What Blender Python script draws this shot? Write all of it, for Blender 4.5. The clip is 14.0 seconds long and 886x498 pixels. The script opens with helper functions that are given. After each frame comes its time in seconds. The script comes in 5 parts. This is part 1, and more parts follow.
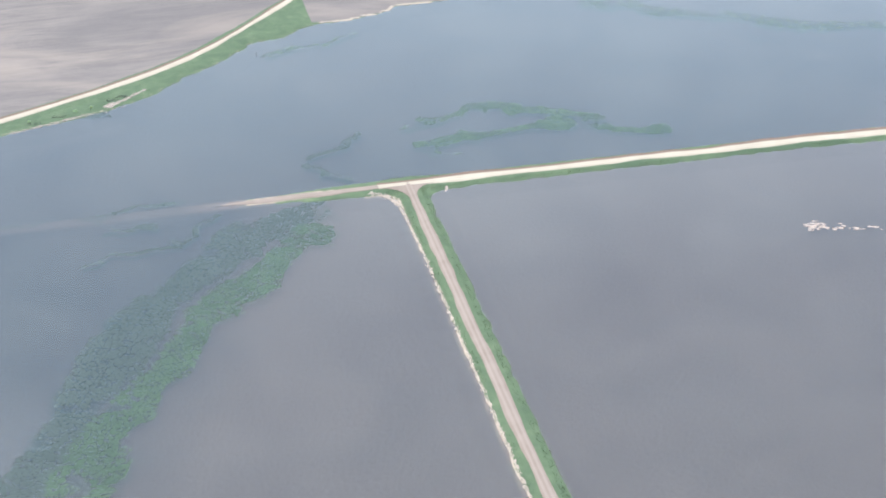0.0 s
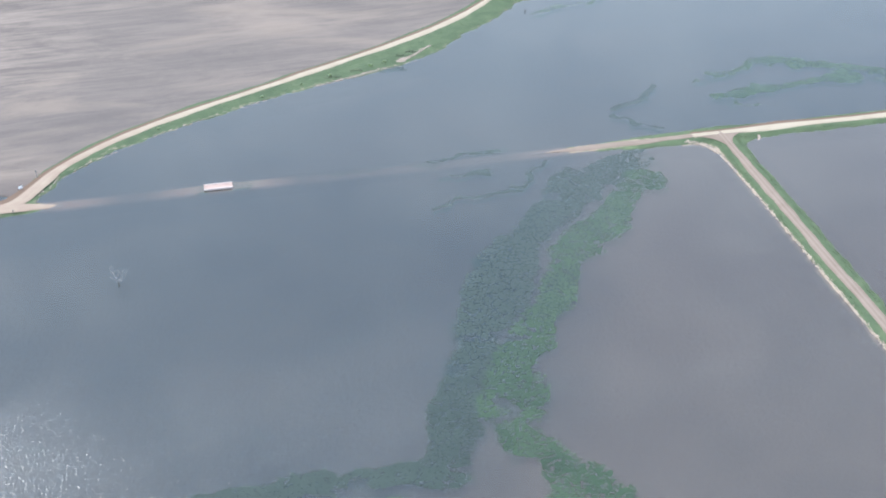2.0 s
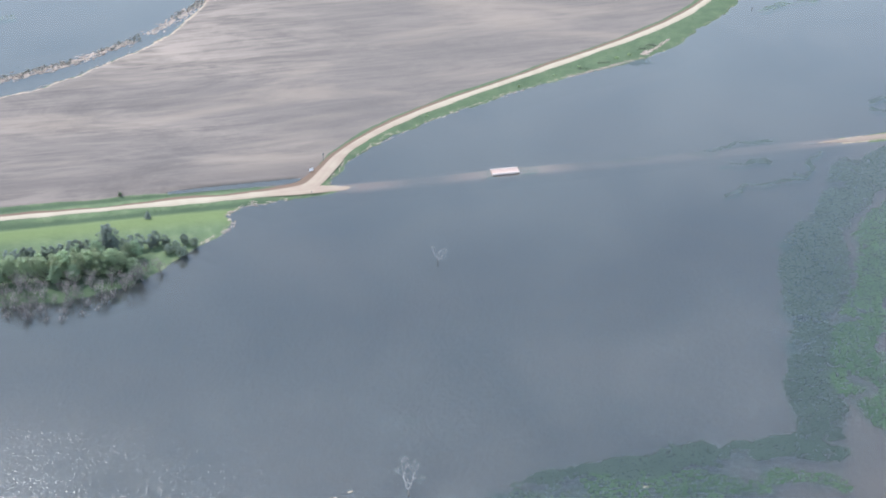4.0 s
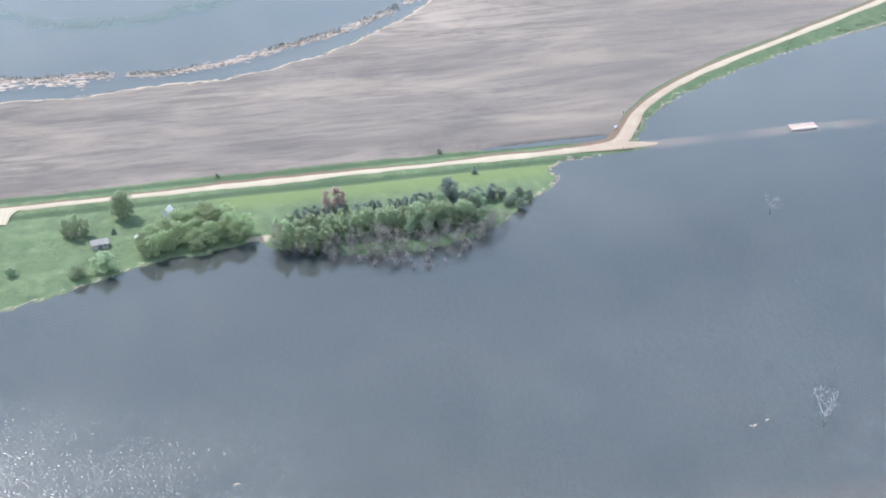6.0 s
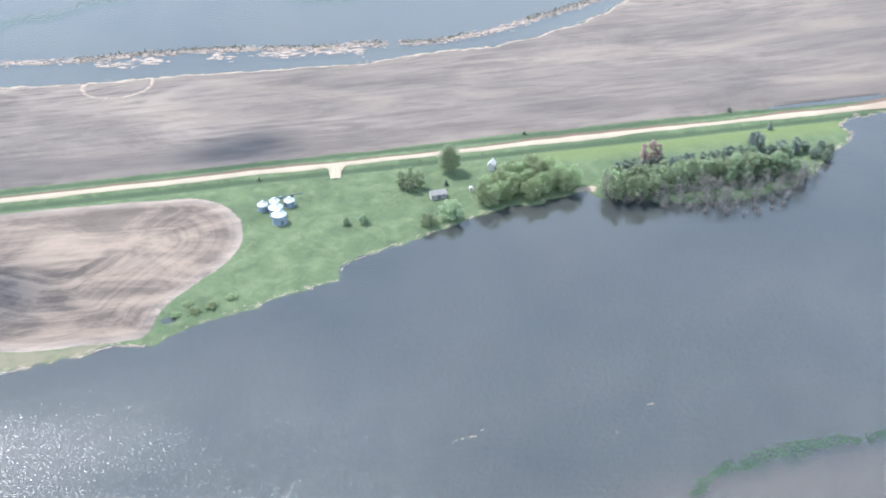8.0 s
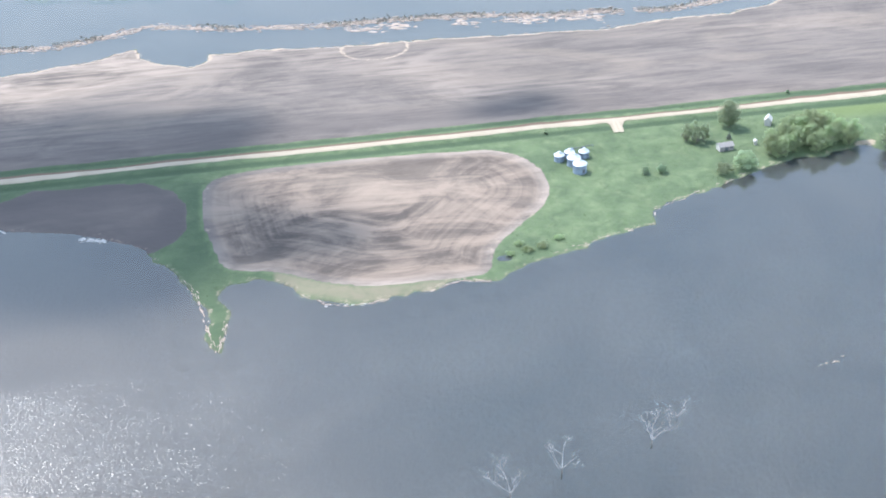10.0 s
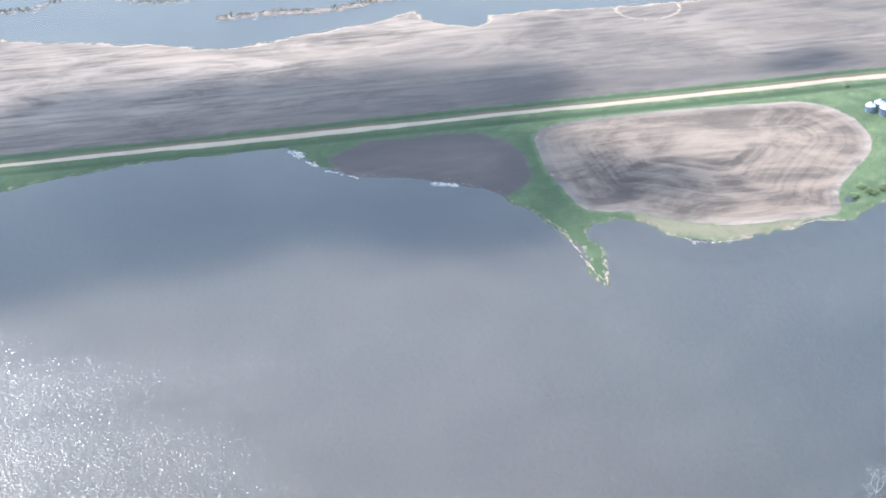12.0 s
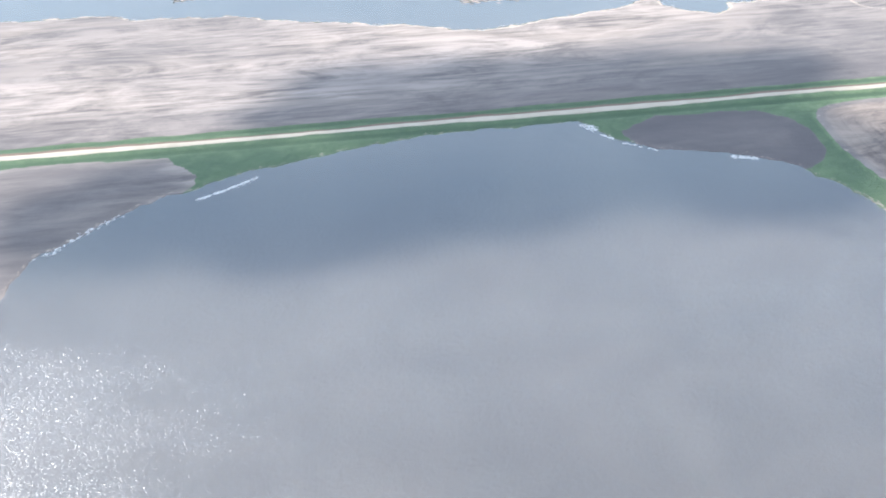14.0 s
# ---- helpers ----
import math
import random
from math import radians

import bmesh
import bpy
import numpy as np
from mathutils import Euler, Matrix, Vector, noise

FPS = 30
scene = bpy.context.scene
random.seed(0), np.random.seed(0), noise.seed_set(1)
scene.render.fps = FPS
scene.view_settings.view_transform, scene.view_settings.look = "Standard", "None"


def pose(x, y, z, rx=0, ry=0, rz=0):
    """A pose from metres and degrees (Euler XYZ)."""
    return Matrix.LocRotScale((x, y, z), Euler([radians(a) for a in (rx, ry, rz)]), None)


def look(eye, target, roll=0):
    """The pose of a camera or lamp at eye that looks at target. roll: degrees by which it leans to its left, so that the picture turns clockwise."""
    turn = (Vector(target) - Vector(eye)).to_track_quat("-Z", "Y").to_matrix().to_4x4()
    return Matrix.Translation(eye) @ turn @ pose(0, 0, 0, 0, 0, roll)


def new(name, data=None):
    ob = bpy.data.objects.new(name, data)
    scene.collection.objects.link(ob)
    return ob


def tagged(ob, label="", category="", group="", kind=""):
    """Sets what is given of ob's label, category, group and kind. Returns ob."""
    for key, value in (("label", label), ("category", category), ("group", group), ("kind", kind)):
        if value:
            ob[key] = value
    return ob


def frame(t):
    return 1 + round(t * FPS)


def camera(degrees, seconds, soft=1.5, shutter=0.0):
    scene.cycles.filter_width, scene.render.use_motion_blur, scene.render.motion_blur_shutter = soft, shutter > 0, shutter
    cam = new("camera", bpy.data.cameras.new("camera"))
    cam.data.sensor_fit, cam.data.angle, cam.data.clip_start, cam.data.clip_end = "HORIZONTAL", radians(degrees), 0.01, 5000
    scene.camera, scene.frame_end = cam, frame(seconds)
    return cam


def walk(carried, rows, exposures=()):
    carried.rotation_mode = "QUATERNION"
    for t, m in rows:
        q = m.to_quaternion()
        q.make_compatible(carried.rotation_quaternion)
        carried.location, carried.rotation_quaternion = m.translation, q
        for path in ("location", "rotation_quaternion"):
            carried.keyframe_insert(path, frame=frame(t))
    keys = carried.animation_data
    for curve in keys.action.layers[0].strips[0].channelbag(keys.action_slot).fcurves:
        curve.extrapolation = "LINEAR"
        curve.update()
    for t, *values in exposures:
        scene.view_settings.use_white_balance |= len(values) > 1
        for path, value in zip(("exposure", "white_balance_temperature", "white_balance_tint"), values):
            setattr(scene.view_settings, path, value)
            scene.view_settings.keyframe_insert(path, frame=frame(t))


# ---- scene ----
# Seconds, eye, yaw (to the left), pitch, roll.
ROWS = [
    (0, -67.0, -311.3, 174.4, -13.72, -31.49, 0.34),
    (0.5, -86.7, -310.5, 173.4, -13.23, -31.91, 0.09),
    (1, -106.3, -309.7, 172.3, -12.58, -31.88, -0.29),
    (1.5, -125.8, -308.9, 171.3, -12.10, -31.79, -0.42),
    (2, -144.9, -308.2, 170.3, -12.26, -32.01, -0.28),
    (2.2, -152.4, -307.8, 169.9, -12.64, -32.31, -0.21),
    (4.3, -224.8, -300.9, 165.2, -11.33, -31.27, -0.06),
    (4.5, -232.1, -300.7, 164.9, -11.32, -31.55, -0.24),
    (5, -250.8, -300.7, 164.2, -11.29, -32.19, -0.33),
    (5.5, -269.7, -301.2, 163.6, -10.79, -32.17, -0.65),
    (6, -288.7, -302.3, 163.4, -10.25, -31.56, -1.11),
    (6.5, -307.7, -304.0, 163.4, -9.42, -31.60, -1.68),
    (7, -326.6, -306.1, 163.6, -9.51, -31.76, -1.89),
    (7.5, -345.3, -308.2, 163.7, -9.34, -31.99, -1.83),
    (8, -364.0, -310.2, 163.7, -9.15, -31.53, -1.90),
    (8.2, -371.4, -311.0, 163.6, -9.15, -31.33, -1.79),
    (10.3, -447.7, -318.7, 161.5, -8.32, -31.39, -1.96),
    (10.5, -455.2, -319.4, 161.6, -7.85, -32.02, -2.21),
    (11, -474.3, -321.2, 161.9, -7.12, -32.91, -2.82),
    (11.5, -493.6, -322.9, 162.2, -7.41, -32.29, -2.66),
    (12, -513.2, -324.6, 162.6, -7.02, -31.77, -2.69),
    (12.2, -521.1, -325.3, 162.7, -6.99, -32.05, -2.79),
    (12.3, -525.0, -325.6, 162.8, -6.98, -31.18, -2.84),
    (12.4, -528.9, -326.0, 162.8, -6.97, -30.42, -2.88),
    (12.5, -532.8, -326.3, 162.9, -6.95, -29.66, -2.93),
    (12.7, -540.7, -327.0, 163.0, -6.93, -30.45, -2.70),
    (12.8, -544.6, -327.4, 163.0, -6.92, -31.30, -2.58),
    (12.9, -548.5, -327.7, 163.0, -6.91, -31.65, -2.47),
    (13, -552.4, -328.1, 163.1, -6.90, -31.34, -2.35),
    (13.5, -572.0, -329.8, 163.1, -6.86, -31.89, -1.95),
    (14, -591.6, -331.6, 163.1, -7.09, -31.30, -1.66),
]
cam = camera(36.0, 14.0, soft=1.9)
walk(
    cam,
    [(t, pose(x, y, z, 90 + pitch, 0, yaw) @ pose(0, 0, 0, 0, 0, roll)) for t, x, y, z, yaw, pitch, roll in ROWS],
    exposures=[(0.0, 1.1, 6080, 11), (1.5, 1.0, 6030, 11), (2.2, 0.9, 5990, 11), (5.2, 0.86, 6000, 11), (6.2, 1.04, 6000, 11), (8.0, 1.13, 6030, 11), (11.0, 1.15, 5950, 11), (14.0, 1.38, 5980, 11)],
)

# ---- light ----
SUN_TURN, SUN_HIGH = 42.0, 58.0  # degrees to the left of +y, and above the horizon
way_to_sun = Vector((-math.sin(radians(SUN_TURN)) * math.cos(radians(SUN_HIGH)),
                     math.cos(radians(SUN_TURN)) * math.cos(radians(SUN_HIGH)), math.sin(radians(SUN_HIGH))))
sun = new("sun", bpy.data.lights.new("sun", "SUN"))
sun.data.energy, sun.data.angle, sun.data.color = 3.1, radians(0.55), (1.0, 0.95, 0.87)
sun.matrix_world = look(way_to_sun * 900, (0, 0, 0))

world = bpy.data.worlds.new("sky")
scene.world = world
world.use_nodes = True
wn, wl = world.node_tree.nodes, world.node_tree.links
sky = wn.new("ShaderNodeTexSky")
sky.sky_type, sky.sun_disc = "NISHITA", False
sky.sun_elevation, sky.sun_rotation = radians(SUN_HIGH), radians(-SUN_TURN)
sky.air_density, sky.dust_density, sky.ozone_density = 1.0, 0.4, 1.0
wn["Background"].inputs["Strength"].default_value = 0.15
# Broken fair-weather cloud over the whole sky.
coord = wn.new("ShaderNodeTexCoord")
puffs = wn.new("ShaderNodeTexNoise")
puffs.inputs["Scale"].default_value, puffs.inputs["Detail"].default_value = 2.4, 6.0
cover = wn.new("ShaderNodeMapRange")
cover.inputs["From Min"].default_value, cover.inputs["From Max"].default_value = 0.41, 0.72
cloudy = wn.new("ShaderNodeMix")
cloudy.data_type = "RGBA"
cloudy.inputs["B"].default_value = (6.9, 8.2, 9.6, 1)
wl.new(coord.outputs["Generated"], puffs.inputs["Vector"])
# Low in the sky the clouds stand one behind the other.
parts = wn.new("ShaderNodeSeparateXYZ")
low = wn.new("ShaderNodeMapRange")
for key, v in (("From Min", 0.34), ("From Max", 0.6), ("To Min", 0.24), ("To Max", 0.0)):
    low.inputs[key].default_value = v
denser = wn.new("ShaderNodeMath")
denser.operation = "ADD"
wl.new(coord.outputs["Generated"], parts.inputs[0])
wl.new(parts.outputs["Z"], low.inputs["Value"])
wl.new(puffs.outputs["Fac"], denser.inputs[0])
wl.new(low.outputs["Result"], denser.inputs[1])
wl.new(denser.outputs[0], cover.inputs["Value"])
wl.new(cover.outputs["Result"], cloudy.inputs["Factor"])
wl.new(sky.outputs["Color"], cloudy.inputs["A"])
wl.new(cloudy.outputs["Result"], wn["Background"].inputs["Color"])


# ---- materials ----
class Nodes:
    """A short hand for building one node material."""

    def __init__(self, name):
        self.mat = bpy.data.materials.new(name)
        self.mat.use_nodes = True
        self.tree = self.mat.node_tree
        self.n, self.l = self.tree.nodes, self.tree.links
        self.bsdf = self.n["Principled BSDF"]
        self.where = self.n.new("ShaderNodeTexCoord").outputs["Object"]

    def put(self, socket, value):
        if isinstance(value, bpy.types.NodeSocket):
            self.l.new(value, socket)
        elif isinstance(value, tuple) and len(value) == 3 and socket.type == "RGBA":
            socket.default_value = (*value, 1)
        else:
            socket.default_value = value

    def noise(self, scale, detail=4.0, stretch=(1, 1, 1), rough=0.55, turn=0.0, warp=0.0):
        m = self.n.new("ShaderNodeMapping")
        m.inputs["Scale"].default_value = stretch
        m.inputs["Rotation"].default_value = (0, 0, radians(turn))
        self.l.new(self.where, m.inputs["Vector"])
        t = self.n.new("ShaderNodeTexNoise")
        t.inputs["Scale"].default_value, t.inputs["Detail"].default_value = scale, detail
        t.inputs["Roughness"].default_value, t.inputs["Distortion"].default_value = rough, warp
        self.l.new(m.outputs["Vector"], t.inputs["Vector"])
        return t.outputs["Fac"]

    def attr(self, name):
        a = self.n.new("ShaderNodeAttribute")
        a.attribute_name = name
        return a.outputs["Fac"]

    def span(self, value, a, b, lo=0.0, hi=1.0):
        m = self.n.new("ShaderNodeMapRange")
        for key, v in (("From Min", a), ("From Max", b), ("To Min", lo), ("To Max", hi)):
            m.inputs[key].default_value = v
        self.put(m.inputs["Value"], value)
        return m.outputs["Result"]

    def math(self, op, a, b=0.0):
        m = self.n.new("ShaderNodeMath")
        m.operation = op
        self.put(m.inputs[0], a)
        self.put(m.inputs[1], b)
        return m.outputs[0]

    def mix(self, fac, a, b, blend="MIX"):
        m = self.n.new("ShaderNodeMix")
        m.data_type, m.blend_type = "RGBA", blend
        self.put(m.inputs["Factor"], fac)
        self.put(m.inputs["A"], a)
        self.put(m.inputs["B"], b)
        return m.outputs["Result"]

    def bump(self, height, strength=0.5, distance=0.1):
        b = self.n.new("ShaderNodeBump")
        b.inputs["Strength"].default_value, b.inputs["Distance"].default_value = strength, distance
        self.l.new(height, b.inputs["Height"])
        self.l.new(b.outputs["Normal"], self.bsdf.inputs["Normal"])

    def finish(self, colour, rough=0.9, metal=0.0, spec=0.3):
        self.put(self.bsdf.inputs["Base Color"], colour)
        self.put(self.bsdf.inputs["Roughness"], rough)
        self.bsdf.inputs["Metallic"].default_value = metal
        self.bsdf.inputs["Specular IOR Level"].default_value = spec
        return self.mat


def soil_and_grass():
    k = Nodes("tilled soil and grass")
    # Tilled soil: dry pale crests and moist dark ground, in long passes of the machine.
    passes = k.noise(0.22, 8, (0.16, 1.0, 1), 0.68, 2.5, 1.2)
    broad = k.noise(0.012, 4, (0.45, 1.3, 1), 0.55, 3, 0.6)
    mid = k.noise(0.06, 8, (0.4, 1.1, 1), 0.70, -4, 1.5)
    turned = k.noise(0.9, 3)
    rows = k.n.new("ShaderNodeTexNoise")
    rows.noise_dimensions = "1D"
    rows.inputs["Scale"].default_value, rows.inputs["Detail"].default_value = 0.55, 3
    k.l.new(k.attr("rows"), rows.inputs["W"])
    tone = k.math("ADD", k.math("MULTIPLY", passes, 0.4), k.math("MULTIPLY", mid, 0.55))
    tone = k.math("ADD", tone, k.math("MULTIPLY", rows.outputs["Fac"], 0.14))
    tone = k.span(tone, 0.45, 0.62)
    swirl = k.math("MULTIPLY", k.attr("swirl"), k.math("ADD", k.math("MULTIPLY", k.math("SUBTRACT", rows.outputs["Fac"], 0.5), 0.45), k.math("SUBTRACT", k.noise(0.075, 6, (0.75, 1.0, 1), 0.62, 8, 1.8), 0.42)))
    tone = k.math("ADD", tone, k.math("MULTIPLY", swirl, 1.5))
    soil = k.mix(tone, (0.094, 0.079, 0.070), (0.292, 0.238, 0.198))
    soil = k.mix(k.math("MULTIPLY", k.attr("even"), 0.76), soil, (0.130, 0.112, 0.101))
    soil = k.mix(k.span(broad, 0.44, 0.60, 0.0, 0.68), soil, (0.100, 0.088, 0.083))
    home = k.mix(k.span(k.math("ADD", k.noise(0.085, 7, (0.6, 1.0, 1), 0.66, 6, 0.6), k.math("MULTIPLY", rows.outputs["Fac"], 0.19)), 0.50, 0.71), (0.060, 0.048, 0.041), (0.248, 0.188, 0.145))
    soil = k.mix(k.math("MULTIPLY", k.attr("swirl"), 0.85), soil, home)
    soil = k.mix(k.span(k.noise(0.028, 6, (0.45, 1.2, 1), 0.6, 5, 0.8), 0.50, 0.66, 0.0, 0.38), soil, (0.280, 0.222, 0.174))
    soil = k.mix(k.math("MULTIPLY", turned, 0.2), soil, (0.2, 0.17, 0.145))
    # Wet soil, and cloud shade painted into the soil colour with it.
    soil = k.mix(k.math("MULTIPLY", k.attr("damp_and_shade"), k.span(k.noise(0.05, 4, (0.5, 1.2, 1), warp=0.8), 0.3, 0.55, 0.6, 0.95)), soil, (0.082, 0.071, 0.068))
    # Grass: mown bright, rank dark, with dry straw in it.
    fine = k.noise(0.8, 5, rough=0.65)
    patch = k.noise(0.16, 6, rough=0.62, warp=0.9)
    green = k.mix(k.span(patch, 0.35, 0.65), (0.072, 0.097, 0.056), (0.120, 0.152, 0.084))
    green = k.mix(k.span(fine, 0.35, 0.72, 0.0, 0.55), green, (0.092, 0.133, 0.060))
    straw = k.math("MULTIPLY", k.span(k.noise(0.25, 4), 0.52, 0.72), 0.25)
    green = k.mix(straw, green, (0.23, 0.25, 0.14))
    green = k.mix(k.math("MULTIPLY", k.attr("rank"), 0.85), green, (0.055, 0.080, 0.047))
    green = k.mix(k.math("MULTIPLY", k.attr("mown"), 0.8), green, k.mix(fine, (0.112, 0.146, 0.056), (0.145, 0.176, 0.074)))
    green = k.mix(k.math("MULTIPLY", k.attr("stubble"), k.span(patch, 0.3, 0.6, 0.55, 0.95)), green, (0.178, 0.156, 0.110))
    edge = k.math("ADD", k.attr("soil"), k.span(k.noise(0.4, 3), 0.0, 1.0, -0.22, 0.22))
    colour = k.mix(k.span(edge, 0.42, 0.58), green, soil)
    # Washed-up straw and dried silt along the water.
    torn = k.math("ADD", k.attr("pale"), k.span(k.noise(0.55, 5, rough=0.7), 0.25, 0.75, -0.45, 0.45))
    colour = k.mix(k.span(torn, 0.45, 0.85, 0.0, 0.9), colour, (0.345, 0.275, 0.21))
    # The lake bed: silt, with drowned grass and weed.
    bed = k.mix(k.span(k.noise(0.03, 5, warp=0.8), 0.35, 0.65), (0.046, 0.045, 0.042), (0.078, 0.071, 0.063))
    weedy = k.math("ADD", k.attr("weed"), k.span(k.noise(0.09, 4, rough=0.55, warp=0.8), 0.25, 0.75, -0.35, 0.35))
    bed = k.mix(k.span(weedy, 0.2, 0.95), bed, (0.012, 0.040, 0.016))
    bed = k.mix(k.math("MULTIPLY", k.attr("pale"), 0.6), bed, (0.40, 0.25, 0.19))
    colour = k.mix(k.attr("bed"), colour, bed)
    k.bump(k.math("ADD", fine, k.math("MULTIPLY", passes, 0.5)), 0.6, 0.25)
    return k.finish(colour, 0.95, spec=0.15)


def water_surface():
    k = Nodes("muddy flood water")
    k.n.remove(k.bsdf)
    parts = k.n.new("ShaderNodeSeparateXYZ")
    k.l.new(k.where, parts.inputs[0])
    x, y = parts.outputs["X"], parts.outputs["Y"]
    patch = k.noise(0.012, 5, (1, 1.5, 1), warp=0.9)
    wander = k.math("MULTIPLY", k.math("SUBTRACT", patch, 0.5), 90.0)
    slant = k.math("ADD", k.math("SUBTRACT", x, k.math("MULTIPLY", y, 0.524)), k.math("MULTIPLY", wander, 0.35))
    # The wind raises short waves on the open water, in gusts; the lee of the north shore and the shallows behind the weed lie smooth.
    chop = k.noise(2.6, 1.0, (0.55, 1.5, 1), 0.5)
    fetch = k.math("MULTIPLY", k.span(k.math("ADD", y, k.math("MULTIPLY", wander, 0.4)), -50.0, -103.0, 0.0, 1.0), k.math("MULTIPLY", k.span(slant, -62.0, -26.0, 1.0, 0.3), k.span(x, -390.0, -470.0, 1.0, 0.78)))
    gusts = k.span(k.noise(0.03, 3, (1, 1.6, 1), warp=0.6), 0.3, 0.65, 0.52, 1.0)
    height = k.math("MULTIPLY", chop, k.math("MULTIPLY", gusts, fetch))
    b = k.n.new("ShaderNodeBump")
    b.inputs["Strength"].default_value, b.inputs["Distance"].default_value = 1.0, 0.215
    k.l.new(height, b.inputs["Height"])
    # Silt in the water: thick over the flooded fields at both ends, thinner over the deep middle.
    east = k.math("MULTIPLY", k.span(slant, -46.0, -14.0), k.span(y, 4.0, -3.0))
    west = k.math("MULTIPLY", k.span(k.math("ADD", x, wander), -395.0, -475.0, 0.0, 0.85), k.span(k.math("ADD", y, k.math("MULTIPLY", wander, 0.5)), -38.0, -72.0))
    south = k.math("MULTIPLY", k.span(y, -131.0, -138.0, 0.0, 0.8), k.span(k.math("ADD", x, k.math("MULTIPLY", wander, 0.4)), -318.0, -272.0))
    load = k.math("MAXIMUM", k.math("MAXIMUM", east, west), south)
    load = k.math("ADD", load, k.span(patch, 0.35, 0.7, -0.08, 0.22))
    silt = k.mix(k.span(load, 0.0, 1.0), (0.041, 0.052, 0.057), (0.114, 0.099, 0.088))
    murk = k.n.new("ShaderNodeBsdfDiffuse")
    k.put(murk.inputs["Color"], silt)
    clear = k.n.new("ShaderNodeBsdfTransparent")
    clear.inputs["Color"].default_value = (0.8, 0.84, 0.82, 1)
    body = k.n.new("ShaderNodeMixShader")
    body.inputs["Fac"].default_value = 0.5
    k.l.new(clear.outputs[0], body.inputs[1])
    k.l.new(murk.outputs[0], body.inputs[2])
    gloss = k.n.new("ShaderNodeBsdfGlossy")
    k.put(gloss.inputs["Roughness"], k.span(fetch, 0.0, 0.7, 0.08, 0.245))
    k.l.new(b.outputs["Normal"], gloss.inputs["Normal"])
    fres = k.n.new("ShaderNodeFresnel")
    fres.inputs["IOR"].default_value = 1.56
    k.l.new(b.outputs["Normal"], fres.inputs["Normal"])
    whole = k.n.new("ShaderNodeMixShader")
    k.l.new(fres.outputs[0], whole.inputs["Fac"])
    k.l.new(body.outputs[0], whole.inputs[1])
    k.l.new(gloss.outputs[0], whole.inputs[2])
    k.l.new(whole.outputs[0], k.n["Material Output"].inputs["Surface"])
    return k.mat


def gravel(name, low, high, worn_track):
    k = Nodes(name)
    stones = k.noise(3.0, 4)
    worn = k.noise(0.18, 4, warp=0.4)
    colour = k.mix(k.span(worn, 0.35, 0.65), low, high)
    track = k.math("ADD", k.attr("track"), k.span(k.noise(0.3, 3), 0.2, 0.8, -0.25, 0.25))
    colour = k.mix(k.span(track, 0.45, 0.9, 0.0, 0.55), colour, worn_track)
    colour = k.mix(k.math("MULTIPLY", k.attr("ruddy"), k.span(k.noise(0.22, 4), 0.3, 0.6, 0.5, 1.0)), colour, (0.270, 0.200, 0.155))
    colour = k.mix(k.math("MULTIPLY", k.attr("verge"), k.span(k.noise(0.7, 4), 0.05, 0.32)), colour, (0.125, 0.083, 0.060))
    colour = k.mix(k.math("MULTIPLY", stones, 0.3), colour, (0.24, 0.19, 0.15))
    k.bump(stones, 0.4, 0.06)
    return k.finish(colour, 0.95, spec=0.1)


GROUND, WATER = soil_and_grass(), water_surface()
GRAVEL = gravel("pale gravel", (0.296, 0.250, 0.182), (0.360, 0.310, 0.232), (0.402, 0.350, 0.266))
RED_GRAVEL = gravel("reddish gravel", (0.172, 0.131, 0.103), (0.212, 0.166, 0.134), (0.260, 0.208, 0.169))


# ---- plan: shores, roads and fields, in metres ----
SHORE_WEST = [(-1133, -113.3), (-833, -100), (-720, -83.3), (-673, -90), (-661, -80), (-657.3, -70.5), (-655, -62), (-651.5, -53), (-647, -50), (-639, -40), (-631, -33.8), (-619, -27.2),
              (-611, -22.8), (-603, -19.5), (-593, -16.5), (-581, -13), (-570, -9.8), (-556, -6.8), (-547, -6.2), (-527, -6.2), (-513, -6)]
SHORE_SPIT = [(-511, -11.3), (-505, -19.3), (-497, -25.3), (-487, -28.5), (-477, -32), (-467.4, -39.6), (-462.4, -44.1), (-457.8, -50.1), (-455, -56.4), (-452.4, -62.5),
              (-451, -70.3), (-450.2, -79), (-448.7, -87), (-446.6, -81.5), (-446.8, -74.5), (-447.2, -66), (-445.5, -60.5), (-440, -59.3), (-434, -62.8), (-430.3, -68.3), (-425, -72.6), (-418, -74.4), (-412, -73.6)]
SHORE_FARM = [(-402, -72.2), (-395, -69.3), (-388, -71.3), (-384, -68.7), (-373, -63.3), (-358, -58), (-347, -55.3), (-345, -48.7), (-331, -42), (-319, -37.3),
              (-311, -33.3), (-304, -31.3), (-295, -31.3), (-288, -28.7), (-283, -26.7), (-279, -31.3), (-268, -36.5), (-257, -39.5), (-247, -40.5), (-236, -38), (-229, -34.4),
              (-224, -31), (-215, -21.3), (-207, -14.7), (-208, -8), (-203, -4.7), (-193, -4)]
SHORE_BEND = [(-186, -2.4), (-182.5, -1.4), (-181, 4.5), (-176.5, 12), (-167, 21.3), (-149, 33.3), (-129, 43.3), (-111, 51.3), (-97, 55.9), (-81, 60.6), (-76, 63.0),
              (-69.5, 66.3), (-58, 75.8), (-39, 93.3), (-31, 102), (-23, 104.7), (-8, 114), (1, 116), (9, 118), (22, 124), (42, 126.7), (63, 133.3),
              (107, 173.3), (173, 280)]
